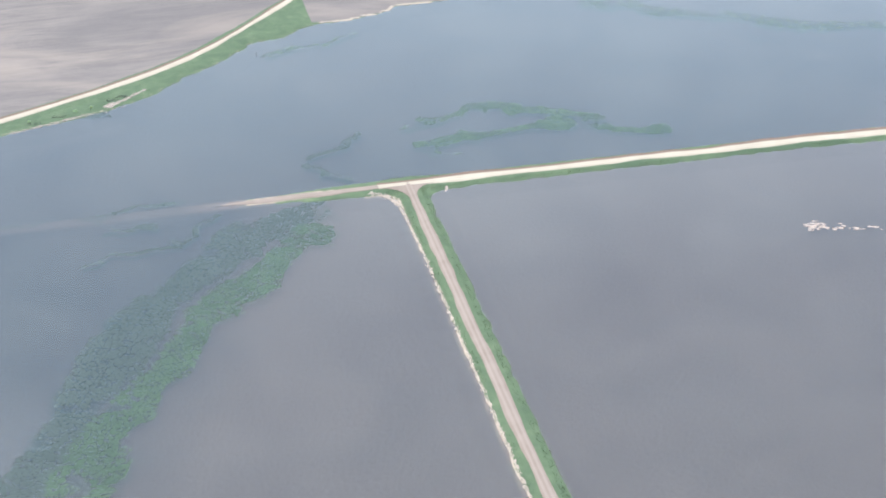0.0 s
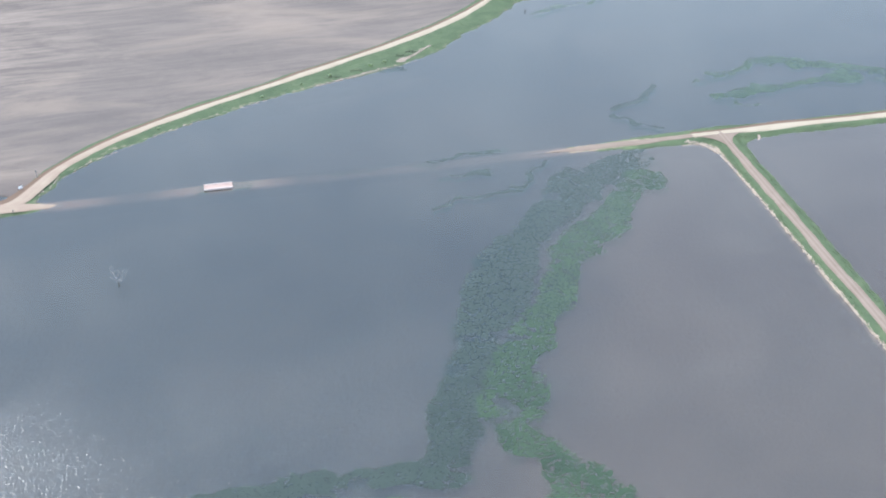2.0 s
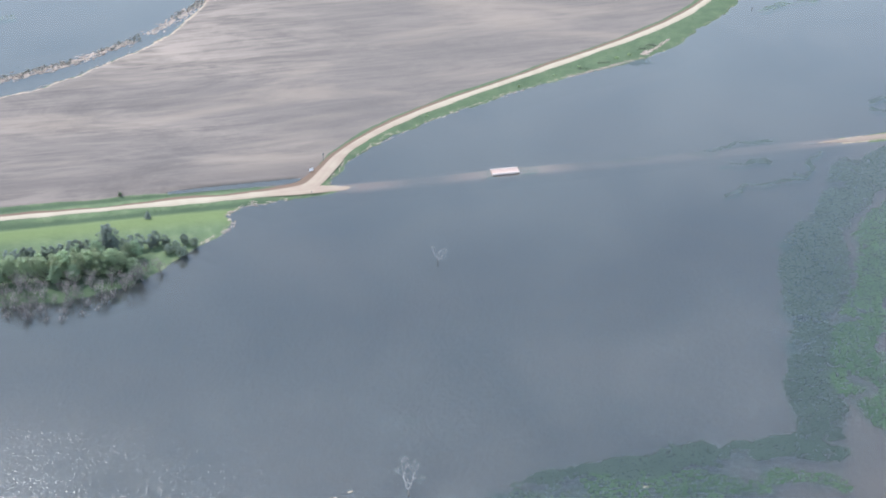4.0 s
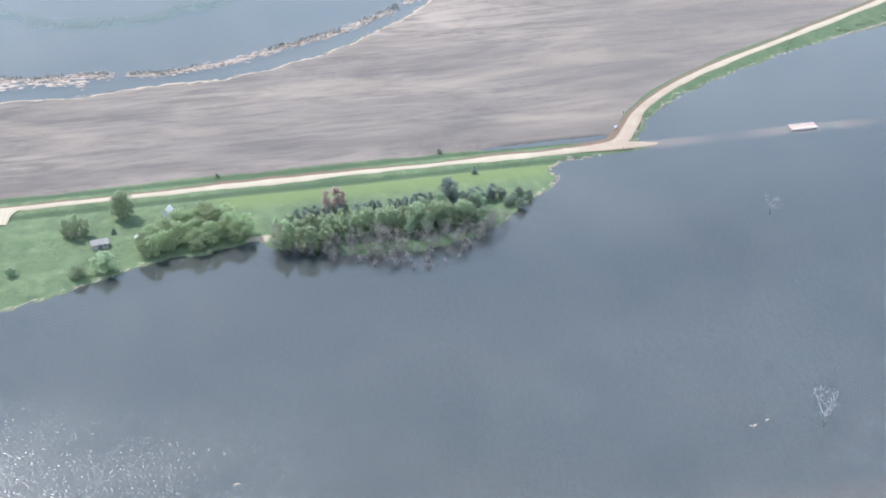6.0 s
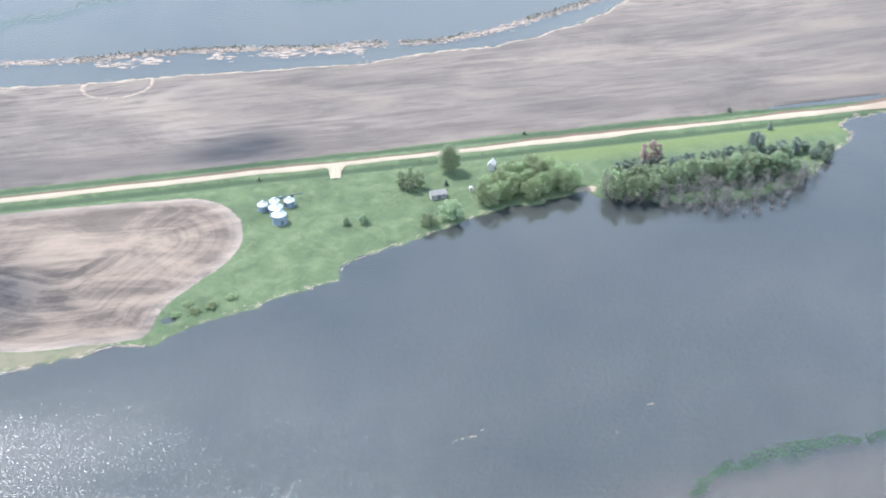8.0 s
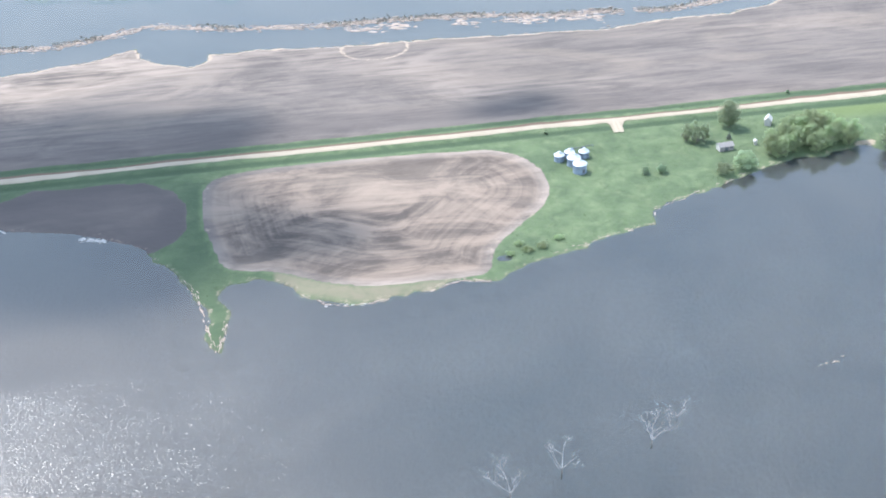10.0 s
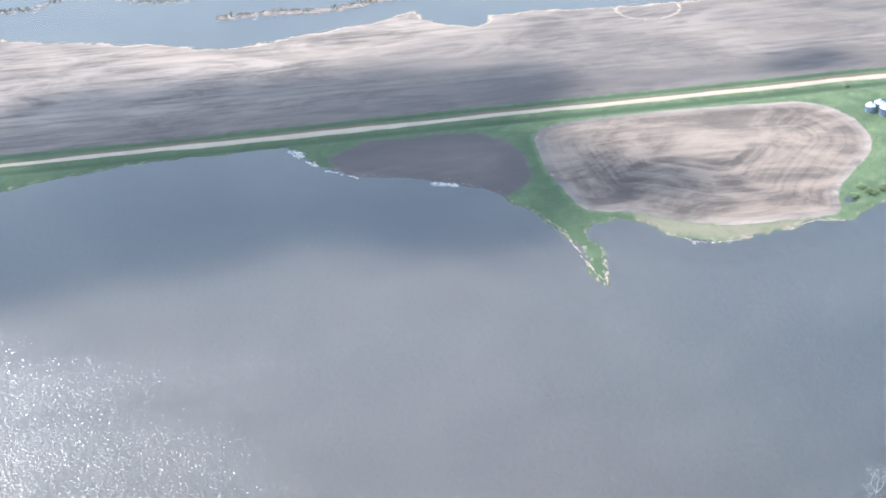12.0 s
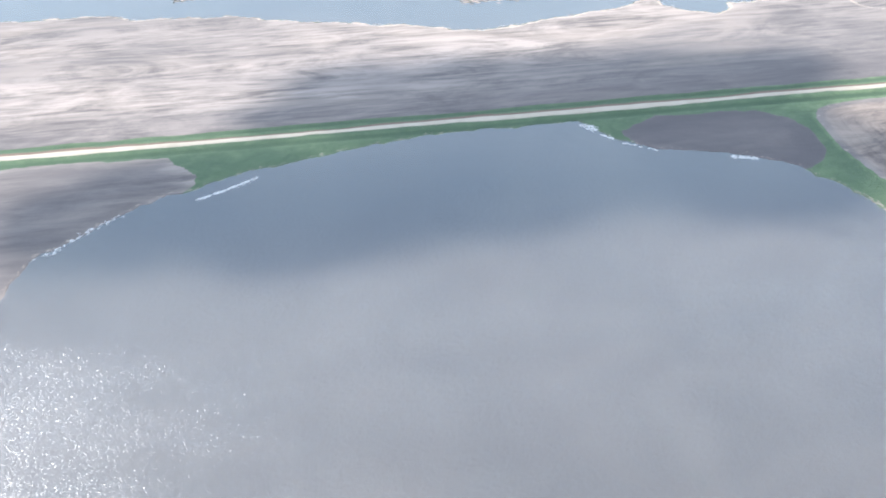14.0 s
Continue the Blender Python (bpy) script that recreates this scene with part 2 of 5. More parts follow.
SHORE_NORTH = [(-40, 306.7), (-173, 226.7), (-203, 143.3), (-217, 111.3), (-227, 99.3), (-240, 88.7), (-257, 76), (-273, 68.7), (-289, 65.3), (-307, 64.7),
               (-333, 62), (-367, 64), (-388, 66.7), (-409, 67.3), (-427, 68.7), (-446, 70), (-448, 64.7), (-453, 61.3), (-460, 64.7), (-467, 72),
               (-469, 79.3), (-479, 73.3), (-498, 69.3), (-515, 65.2), (-531, 63.3), (-549, 70.6), (-570, 77), (-588, 82.5), (-606, 90.3), (-621, 92.5),
               (-635, 92.8), (-643, 97.5), (-659, 100), (-683, 99.5), (-740, 113.3), (-1133, 173.3)]
LAND = SHORE_WEST + SHORE_SPIT + SHORE_FARM + SHORE_BEND + SHORE_NORTH

ROAD_WEST = [(-1133, -0.8), (-213, -0.8), (-200, -0.7), (-191, -0.5), (-187, 0.5), (-184.4, 3.2), (-182, 8.2), (-177.4, 16.5), (-167, 27.3), (-151, 38.1), (-135, 47.1),
             (-118, 55.5), (-100, 64.8), (-81, 74.5), (-60, 87.3), (-46, 99), (-37, 108.3), (-23, 125.3), (-13, 137), (13, 173), (50, 232)]
ROAD_EAST = [(-190, -0.5), (-60, -0.7), (-30, -1.2), (113, -1.2), (160, -2.4), (467, -9.0)]
ROAD_STEM = [(-0.9, 0), (-0.9, -600)]

FIELD_HOME = [(-448, -11.4), (-450.6, -15.8), (-451, -25.3), (-449.9, -36.5), (-448.1, -47.3), (-446.4, -54.2), (-442, -55.9), (-435, -57.6), (-428.2, -62.3), (-421.3, -66.4),
              (-414, -68.9), (-401, -69), (-393.5, -68.8), (-388.6, -68.4), (-387.2, -64.1), (-385.4, -58.2), (-378.3, -50.6), (-373.9, -45.8), (-369.4, -40.8), (-366.5, -34.1),
              (-366.2, -28.3), (-367.6, -20.7), (-370.7, -14.3), (-374.5, -11.3), (-380, -9.7), (-407, -7.6), (-427, -7.5), (-442, -8.8)]
# Rank growth under the shelterbelt.
BELT = [(-278, -27), (-250, -24), (-225, -24), (-226, -32), (-236, -42), (-248, -47.5), (-258, -46), (-268, -42), (-279, -33)]
FIELD_LOW = [(-503, -15), (-494, -8.5), (-474, -7.6), (-463, -10), (-456.4, -15.5), (-454.5, -23.6), (-454.6, -35), (-457.0, -40), (-461.8, -43), (-468, -43), (-478, -37), (-488, -33), (-500, -28)]
FIELD_WEST = [(-1133, -8.7), (-667, -6), (-655, -6), (-633, -7.3), (-623, -8), (-615, -20.7), (-620, -30), (-632, -38), (-641, -46), (-650, -57), (-654, -68),
              (-664, -86), (-1133, -113.3)]


def lattice(x, y, size, seed):
    """Smooth value noise in -1..1 with cells of that size."""
    u, v = x / size, y / size
    i, j = np.floor(u).astype(np.int64), np.floor(v).astype(np.int64)
    fu, fv = u - i, v - j
    fu, fv = fu * fu * (3 - 2 * fu), fv * fv * (3 - 2 * fv)

    def at(a, b):
        n = (a * 374761393 + b * 668265263 + seed * 982451653) & 0x7FFFFFFF
        n = ((n ^ (n >> 13)) * 1274126177) & 0x7FFFFFFF
        return (n ^ (n >> 16)) % 65536 / 32767.5 - 1

    return (at(i, j) * (1 - fu) + at(i + 1, j) * fu) * (1 - fv) + (at(i, j + 1) * (1 - fu) + at(i + 1, j + 1) * fu) * fv


def to_line(x, y, line):
    """Distance to a broken line."""
    best = np.full(x.shape, 1e9)
    for (ax, ay), (bx, by) in zip(line[:-1], line[1:]):
        dx, dy = bx - ax, by - ay
        s = np.clip(((x - ax) * dx + (y - ay) * dy) / (dx * dx + dy * dy), 0, 1)
        best = np.minimum(best, (x - ax - s * dx) ** 2 + (y - ay - s * dy) ** 2)
    return np.sqrt(best)


def inside(x, y, ring):
    """Distance to a ring's edge: positive inside, negative outside."""
    odd = np.zeros(x.shape, bool)
    for (ax, ay), (bx, by) in zip(ring, ring[1:] + ring[:1]):
        if ay != by:
            odd ^= ((ay > y) != (by > y)) & (x < (bx - ax) * (y - ay) / (by - ay) + ax)
    return np.where(odd, 1, -1) * to_line(x, y, ring + ring[:1])


def ramp(v, a, b):
    s = np.clip((v - a) / (b - a), 0, 1)
    return s * s * (3 - 2 * s)


EAST_X = [-190, -185, -180, -176, -152, -146, -141, -128, -123, -118, -110, -67, -52, -43, -34, -21, -9]
EAST_Z = [0.5, 0.42, 0.02, -0.22, -0.25, -0.1, -0.03, -0.03, -0.09, -0.2, -0.35, -0.4, -0.2, 0.02, 0.15, 0.36, 0.5]


def road_top(x):
    """Height of the road that the flood cuts, along x."""
    return np.interp(x, EAST_X, EAST_Z)


def weed_at(x, y, beds=None):
    """How thick the drowned weed stands, 0 to 1."""
    wx, wy = x + 3.4 * lattice(x, y, 11, 41) + 1.6 * lattice(x, y, 4, 42), y + 3.4 * lattice(x, y, 10, 43) + 1.6 * lattice(x, y, 3.4, 44)
    out = np.zeros(x.shape)
    for line, wide, much in beds or WEEDS:
        out = np.maximum(out, much * ramp(-to_line(wx, wy, line), -wide, -wide * 0.35))
    return out


# Centre lines, half width and thickness of the weed beds.
WEEDS = [
    ([(-24, -8.6), (-36, -13), (-50, -21), (-60, -32), (-68, -45), (-77, -59), (-88, -76), (-94.5, -92), (-99, -104), (-103, -115)], 8.2, 0.95),
    ([(-30, -21), (-38, -27), (-49, -40), (-61, -57), (-73, -74), (-83, -90), (-87, -103), (-87, -114), (-80, -126), (-74, -143)], 7.6, 1.0),
    ([(27, 41.3), (37, 40.7), (52, 30.7), (67, 18.7), (77, 14)], 4.4, 0.9),
    ([(9, 18), (25, 20.7), (39, 24), (51, 24)], 4.6, 0.95),
    ([(7, 33.3), (17, 36), (27, 42)], 3.0, 0.85),
    ([(-24, 16), (-20, 7.3), (-15, 4)], 1.9, 0.95),
    ([(-21, 19.3), (-13, 24), (-6, 30)], 1.9, 0.95),
    ([(-27, 92.5), (-14, 98), (-4, 99.5), (4, 104)], 1.6, 0.9),
    ([(88, 114.7), (107, 101.3), (127, 90.7), (141, 85.3), (160, 74.7), (200, 74.7)], 5.3, 0.9),
    ([(-540, 147), (-529, 143), (-509, 137), (-486, 129), (-470, 125), (-441, 121)], 4.5, 0.9),
    ([(-440, 119), (-426, 125), (-403, 133), (-380, 139), (-357, 136), (-342, 124), (-328, 117), (-306, 118), (-286, 127), (-270, 135)], 5.0, 0.95),
    ([(-168, -130), (-160, -125.5), (-149, -123.5), (-136, -124.5), (-121, -127), (-104, -131)], 3.6, 0.8),
    ([(-168, -123), (-157, -119.5), (-143, -118), (-126, -118.5), (-112, -119), (-102, -119.5)], 5.0, 0.82),
    ([(-292, -140), (-286, -132), (-279, -129), (-267, -129), (-253, -131), (-236, -134.5), (-200, -138)], 2.6, 0.95),
    ([(-120, 1.3), (-87, 0.7), (-61, 2)], 1.5, 0.6),
    ([(-83, 2.3), (-74, 1.2), (-64, 0.4)], 1.1, 0.75),
    ([(-79, -5.0), (-68, -7.4)], 1.1, 0.75),
    ([(-64, -15.5), (-60, -13.2), (-52, -6.2)], 1.1, 0.75),
    ([(-82, -24), (-74, -21), (-64, -17.5)], 1.1, 0.75),
]


def lay_of_land(x, y):
    """Height and surface of the ground at many places."""
    wx = x + 1.1 * lattice(x, y, 8, 3) + 0.7 * lattice(x, y, 3, 4)
    wy = y + 1.1 * lattice(x, y, 7, 5) + 0.7 * lattice(x, y, 2.4, 6)
    land = inside(wx, wy, LAND)
    z = np.where(land > 0, np.minimum(0.4, 0.04 + land * 0.11), np.maximum(-1.3, land * 0.16))
    z += 0.12 * lattice(x, y, 22, 7) * ramp(np.abs(land), 2, 9) + 0.05 * lattice(x, y, 5, 8) * ramp(land, 0, 3)
    # Road dams.
    west, stem, east = to_line(x, y, ROAD_WEST), to_line(x, y, ROAD_STEM), to_line(x, y, ROAD_EAST)
    ragged = 0.35 * lattice(x, y, 4, 9) + 0.3 * lattice(x, y, 1.7, 10)

    def dam(d, top, flat):
        return top - np.maximum(0, d + ragged - flat) * 0.30

    meet = -np.log(np.exp(-np.minimum(stem, 60) / 2.6) + np.exp(-np.minimum(east, 60) / 2.6)) * 2.6
    z = np.maximum(z, dam(west, 0.5, np.interp(x, [-206, -196, -178, -170], [2.7, 1.5, 1.5, 2.4])))
    z = np.maximum(z, dam(east + np.where(y > -0.6, 2.1, 0.0) * ramp(x, -34, -10), road_top(x), np.where(x > -30, 2.2, 1.7)))
    z = np.maximum(z, dam(stem + np.where(x < 0, 0.5, 0.1), 0.5, 2.5))
    z = np.maximum(z, np.where((y < 3) & (x > -26), dam(meet, np.minimum(0.48, road_top(x) - 0.03), 2.4), -9))
    # Ditch beside the west road, full of water near the bend; washed-out hollows.
    ditch = ramp(-np.abs(y - 5.4), -2.0, -0.7) * ramp(x, -232, -216) * ramp(-x, 185, 192)
    z -= 0.75 * ditch * (west > 3.1)
    z -= 0.22 * ramp(-np.abs(west - 5.0), -1.7, -0.4) * (land > 1.5) * (ditch < 0.1) * ramp(-x, 190, 200)
    hollow = np.hypot((x + 397.8) / 8.9, (y - 63.0) / 8.0)
    z = np.where(hollow < 1.6, np.minimum(z, 0.42 * ramp(hollow, 0.7, 1.4) + 0.015), z)
    pool = np.hypot((x + 384) / 2.2, (y + 62.5) / 1.5)
    z = np.where(pool < 1.5, np.minimum(z, 0.6 * pool - 0.5), z)

    # Surface.
    bend_side = np.where(x > -200, west, y) - np.interp(x, [-235, -185], [5.4, 3.3]) + 0.5 * lattice(x, y, 10, 11)
    soil_n = np.where((y > 1) & (land > 0), np.minimum(bend_side, land - 0.3), -50)
    outside_bend = (x > -193) & (inside(x, y, ROAD_WEST + [(-200, 340), (-1130, 340)]) < 0)
    soil_n = np.where(outside_bend, -50, soil_n)
    island = np.where((x > -9) & (y > 115), np.minimum(land - 0.7, np.minimum(x + 9, y - 116)), -50)
    litter = inside(wx, wy, BELT)
    home, low, far_w = inside(0.7 * x + 0.3 * wx, 0.7 * y + 0.3 * wy, rounded(FIELD_HOME + FIELD_HOME[:1], 2)[:-1]), inside(wx, wy, FIELD_LOW), inside(wx, wy, FIELD_WEST)
    soil = np.maximum.reduce([soil_n, island, home, low, far_w])
    pale = np.where(land > 0, ramp(-land, -2.0, -0.4), 0) * np.where((soil_n > -30) | (island > -30), 1.0, 0.48)
    pale = np.maximum(pale, 0.42 * ramp(-home, np.interp(y, [-60, -40, -20], [-7.5, -5.0, -2.6]), -0.5) * (x > -388) * (y < -13) * (home > -0.4))
    pale = np.maximum(pale, 0.4 * ramp(-np.abs(home - 0.6), -1.4, -0.3) * (x < -440))
    stubble = ramp(-home, -0.3, 0.6) * ramp(home, -7, -4.5) * (x < -396) * (x > -436) * (y < -56) * (land > 0)
    pale = np.maximum(pale, 0.8 * ramp(-np.abs(hollow - 1.12), -0.16, -0.02) * (hollow < 1.5))
    wrack = ramp(-np.abs(meet - 3.9 + ragged), -1.0, -0.1) * ((x < -1) & (y < -3) & (x > -14))
    pale = np.maximum(pale, 1.0 * wrack)
    beach = np.hypot((x + 282) / 4.0, (y + 27.5) / 1.8)
    pale = np.maximum(pale, ramp(-beach, -1.2, -0.6))
    pale = pale * (1 - ramp(litter, -2, 1))
    under = ramp(-z, -0.02, 0.10)
    road_bed = np.where((x > -182) & (x < -26), ramp(-east, -3.0, -1.2), 0)
    near_ends = np.maximum(np.maximum(ramp(-np.abs(x + 135), -26, -7), ramp(x, -70, -42)), np.maximum(ramp(-x, 155, 172), 0.25))
    dry = np.where(((west < 4.5) & (x < -190)) | ((x > -20) & (np.minimum(stem, east) < 3.6)), 0.3, 1.0)
    bar = np.where((east < 1.8) & (x > -182) & (x < -20), 0.75, 0.0)
    pale = np.where(under > 0.5, np.maximum(road_bed * near_ends, 0.7 * wrack), np.maximum(pale * dry, bar))
    verge = np.maximum(ramp(-np.abs(west - 4.4), -1.8, -0.5) * (x < -188), ramp(-np.abs(x + 446), -17, -6) * (y < -12) * (home < -1) * 0.7)
    rank = np.clip(verge + 0.4 * ramp(lattice(x, y, 20, 12), 0.45, 0.7) + 0.5 * ramp(-np.minimum(stem, east), -6, -3.4) * (x > -26), 0, 1)
    rank = np.maximum(np.maximum(rank, ramp(litter, -1, 1)), 0.6 * ramp(-x, 455, 470))
    rank = np.maximum(rank, 0.55 * ramp(x, -188, -180) * (y > 4))
    mown = ramp(y, -16, -9) * ramp(x, -300, -285) * ramp(-y, 5.5, 7.0) * ramp(-x, 200, 205)
    # Wet low ground; cloud shade is painted in too, on low field and road band.
    damp_and_shade = np.maximum(np.maximum(ramp(low, -1.5, 0.5), 0.6 * ramp(far_w, -1, 6)), 0.5 * ramp(-np.abs(y - 10 + 6 * lattice(x, y, 40, 15)), -13, -4) * (soil_n > -30))
    rows = np.where(home > -3, home, np.where(low > -3, low, y * 0.9 + 0.15 * west))
    return z, dict(soil=ramp(soil, -0.6, 0.6), pale=pale, bed=under, rank=rank, rows=rows, weed=weed_at(x, y), mown=mown, swirl=ramp(home, 0, 4), damp_and_shade=damp_and_shade, even=ramp(x, -260, -150), stubble=stubble)


def axis_steps(spans):
    """Places along one axis from (start, end, step) spans."""
    return np.unique(np.concatenate([np.arange(a, b, s) for a, b, s in spans]))


def ground_sheet():
    xs = axis_steps([(-4200, -800, 150), (-800, -700, 5), (-700, 195, 1.0), (195, 330, 5), (330, 4300, 190)])
    ys = axis_steps([(-2600, -500, 190), (-500, -172, 8), (-172, -92, 4), (-92, -62, 1.0), (-62, 74, 0.7), (74, 172, 1.4), (172, 400, 9), (400, 4300, 180)])
    x, y = (a.ravel() for a in np.meshgrid(xs, ys))
    z, marks = lay_of_land(x, y)
    w, h = len(xs), len(ys)
    mesh = bpy.data.meshes.new("ground")
    corner = (np.arange(h - 1)[:, None] * w + np.arange(w - 1)[None]).ravel()
    loops = np.stack([corner, corner + 1, corner + w + 1, corner + w], 1).astype(np.int32)
    mesh.vertices.add(len(x))
    mesh.vertices.foreach_set("co", np.stack([x, y, z], 1).astype(np.float32).ravel())
    mesh.loops.add(loops.size)
    mesh.loops.foreach_set("vertex_index", loops.ravel())
    mesh.polygons.add(len(loops))
    mesh.polygons.foreach_set("loop_start", np.arange(0, loops.size, 4, dtype=np.int32))
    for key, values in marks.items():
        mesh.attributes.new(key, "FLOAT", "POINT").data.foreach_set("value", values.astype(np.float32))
    mesh.update(calc_edges=True)
    mesh.validate()
    mesh.polygons.foreach_set("use_smooth", np.ones(len(loops), bool))
    mesh.materials.append(GROUND)
    return tagged(new("ground", mesh), "flat flooded farmland of tilled soil and green grass", "ground", kind="structure")


def heights(points):
    x, y = (np.array(c, float) for c in zip(*points))
    return lay_of_land(x, y)[0]


def water_sheet():
    mesh = bpy.data.meshes.new("water")
    mesh.from_pydata([(-4200, -2600, 0), (4300, -2600, 0), (4300, 4300, 0), (-4200, 4300, 0)], [], [(0, 1, 2, 3)])
    mesh.materials.append(WATER)
    ob = tagged(new("water", mesh), "brown-grey rippled flood water over fields", "flood water", kind="structure")
    ob.visible_shadow = False
    return ob


def rounded(line, rounds=2):
    """Cuts the corners of a broken line."""
    for _ in range(rounds):
        cut = [line[0]]
        for a, b in zip(line[:-1], line[1:]):
            if math.dist(a, b) > 45:
                cut += [tuple(np.add(a, np.multiply(np.subtract(b, a), f))) for f in (0.02, 0.98)]
            else:
                cut += [tuple(np.add(a, np.multiply(np.subtract(b, a), f))) for f in (0.25, 0.75)]
        line = cut + [line[-1]]
    return line


def stepped(line, step=3.0):
    out = []
    for a, b in zip(line[:-1], line[1:]):
        n = max(1, int(math.dist(a, b) / step))
        out += [tuple(np.add(a, np.multiply(np.subtract(b, a), i / n))) for i in range(n)]
    return out + [line[-1]]


def road_strip(name, line, half, height, label, seed, shoulder=False, stone=None, ruddy=((0, 0), (0, 0))):
    """A gravel road with a crown, two worn wheel tracks and ragged edges."""
    pts = np.array(line, float)
    tang = np.gradient(pts, axis=0)
    tang /= np.linalg.norm(tang, axis=1)[:, None]
    side = np.stack([-tang[:, 1], tang[:, 0]], 1)
    across = np.array([-1.0, -0.86, -0.55, -0.3, 0.0, 0.3, 0.55, 0.86, 1.0])
    if shoulder:
        across = np.concatenate([[-1.15], across, [1.85]])
    rag = [0.35 * lattice(pts[:, 0], pts[:, 1], s, seed) + 0.25 * lattice(pts[:, 0], pts[:, 1], s / 3, seed + 1) for s in (13, 17)]
    verts, track, verge = [], [], []
    red = np.repeat(np.interp(pts[:, 0], *ruddy), len(across))
    for i, p in enumerate(pts):
        z = height(p[0])
        for a in across:
            wide = (half(p[0]) if callable(half) else half) + (rag[int(a > 0)][i] if abs(a) > 0.8 else 0)
            q = p + side[i] * a * wide
            verts.append((q[0], q[1], z + 0.10 * max(0, 1 - a * a) - (0.04 if a <= -1 else 0)))
            track.append(1.0 if abs(abs(a) - 0.42) < 0.14 else 0.0)
            verge.append(1.0 if a > 1 or (a == 1 and shoulder) else 0.0)
    n = len(across)
    faces = [(i * n + j, (i + 1) * n + j, (i + 1) * n + j + 1, i * n + j + 1) for i in range(len(pts) - 1) for j in range(n - 1)]
    faces = [f[::-1] for f in faces]
    mesh = bpy.data.meshes.new(name)
    mesh.from_pydata(verts, [], faces)
    for key, values in (("track", track), ("verge", verge), ("ruddy", red)):
        mesh.attributes.new(key, "FLOAT", "POINT").data.foreach_set("value", values)
    mesh.polygons.foreach_set("use_smooth", [True] * len(faces))
    mesh.materials.append(stone or GRAVEL)
    return tagged(new(name, mesh), label, "gravel road", kind="structure")


def road_fillet(name, corner, along, across, radius, z, label, stone=None):
    """The gravel in the inner corner where two roads meet, bounded by an arc."""
    c, u, v = Vector(corner), Vector(along), Vector(across)
    arc = [c + (u + v) * radius - u * radius * math.sin(a) - v * radius * math.cos(a) for a in np.linspace(0, math.pi / 2, 12)]
    ring = [c - (u + v) * 1.5] + arc
    mesh = bpy.data.meshes.new(name)
    mesh.from_pydata([(p.x, p.y, z) for p in ring], [], [(0, i, i + 1) for i in range(1, len(ring) - 1)])
    for key in ("track", "verge", "ruddy"):
        mesh.attributes.new(key, "FLOAT", "POINT")
    mesh.materials.append(stone or GRAVEL)
    return tagged(new(name, mesh), label, "gravel road", kind="structure")


ground_sheet()
water_sheet()
road_strip("road_west", stepped(rounded(ROAD_WEST), 2.0), lambda x: float(np.interp(x, [-208, -194, -184, -174, -160], [1.06, 1.45, 1.85, 1.35, 1.1])), lambda x: 0.57, "pale gravel road along the north field and round the bend", 21, True, ruddy=((-212, -194, -172, -140), (0, 0.9, 0.8, 0)))
road_strip("road_dip", stepped([(-54, -0.8), (-40, -1.1), (-30, -1.2), (-7, -1.2)], 2.0), lambda x: float(np.interp(x, [-54, -44, -37, -22, -5], [0.4, 0.75, 0.95, 1.15, 1.3])), lambda x: float(road_top(x)) + 0.065, "reddish gravel road end that dips under the flood", 24, stone=RED_GRAVEL)
road_strip("road_east", stepped([(-9, -1.2), (113, -1.2), (160, -2.4), (467, -9.0)], 2.0), lambda x: float(np.interp(x, [-44, -37, -22, -5], [0.35, 0.8, 1.15, 1.3])), lambda x: float(road_top(x)) + 0.07, "pale gravel road that runs into the flood", 23, True)
road_strip("road_stump", stepped([(-202, -0.9), (-192, -0.9), (-188, -0.8), (-183, -0.6), (-175, -0.6)], 1.0), lambda x: float(np.interp(x, [-200, -190, -184, -179, -175], [1.2, 1.9, 2.0, 1.1, 0.7])), lambda x: float(road_top(x)) + 0.09, "gravel road end that dips under the flood", 25, ruddy=((-200, -192), (0.2, 0.9)))
road_strip("road_stem", stepped([(-1.0, -0.6), (-1.0, -600)], 2.0), 1.3, lambda x: 0.57, "gravel road on a grassy dam through the flood", 27, stone=RED_GRAVEL)
road_fillet("road_corner_1", (-2.1, -2.3), (-1, 0), (0, -1), 7.5, 0.60, "gravel in the rounded corner of the road junction", RED_GRAVEL)
road_fillet("road_corner_2", (0.1, -2.3), (1, 0), (0, -1), 6.0, 0.60, "gravel in the rounded corner of the road junction", RED_GRAVEL)


# ---- clouds ----
def cloud_vapour():
    """Thin vapour: part of the sunlight comes through each wall of a puff."""
    k = Nodes("cloud vapour")
    k.finish((0.88, 0.88, 0.9), 1.0, spec=0.0)
    k.put(k.bsdf.inputs["Alpha"], k.span(k.noise(0.02, 4), 0.3, 0.7, 0.014, 0.046))
    return k.mat


VAPOUR = cloud_vapour()


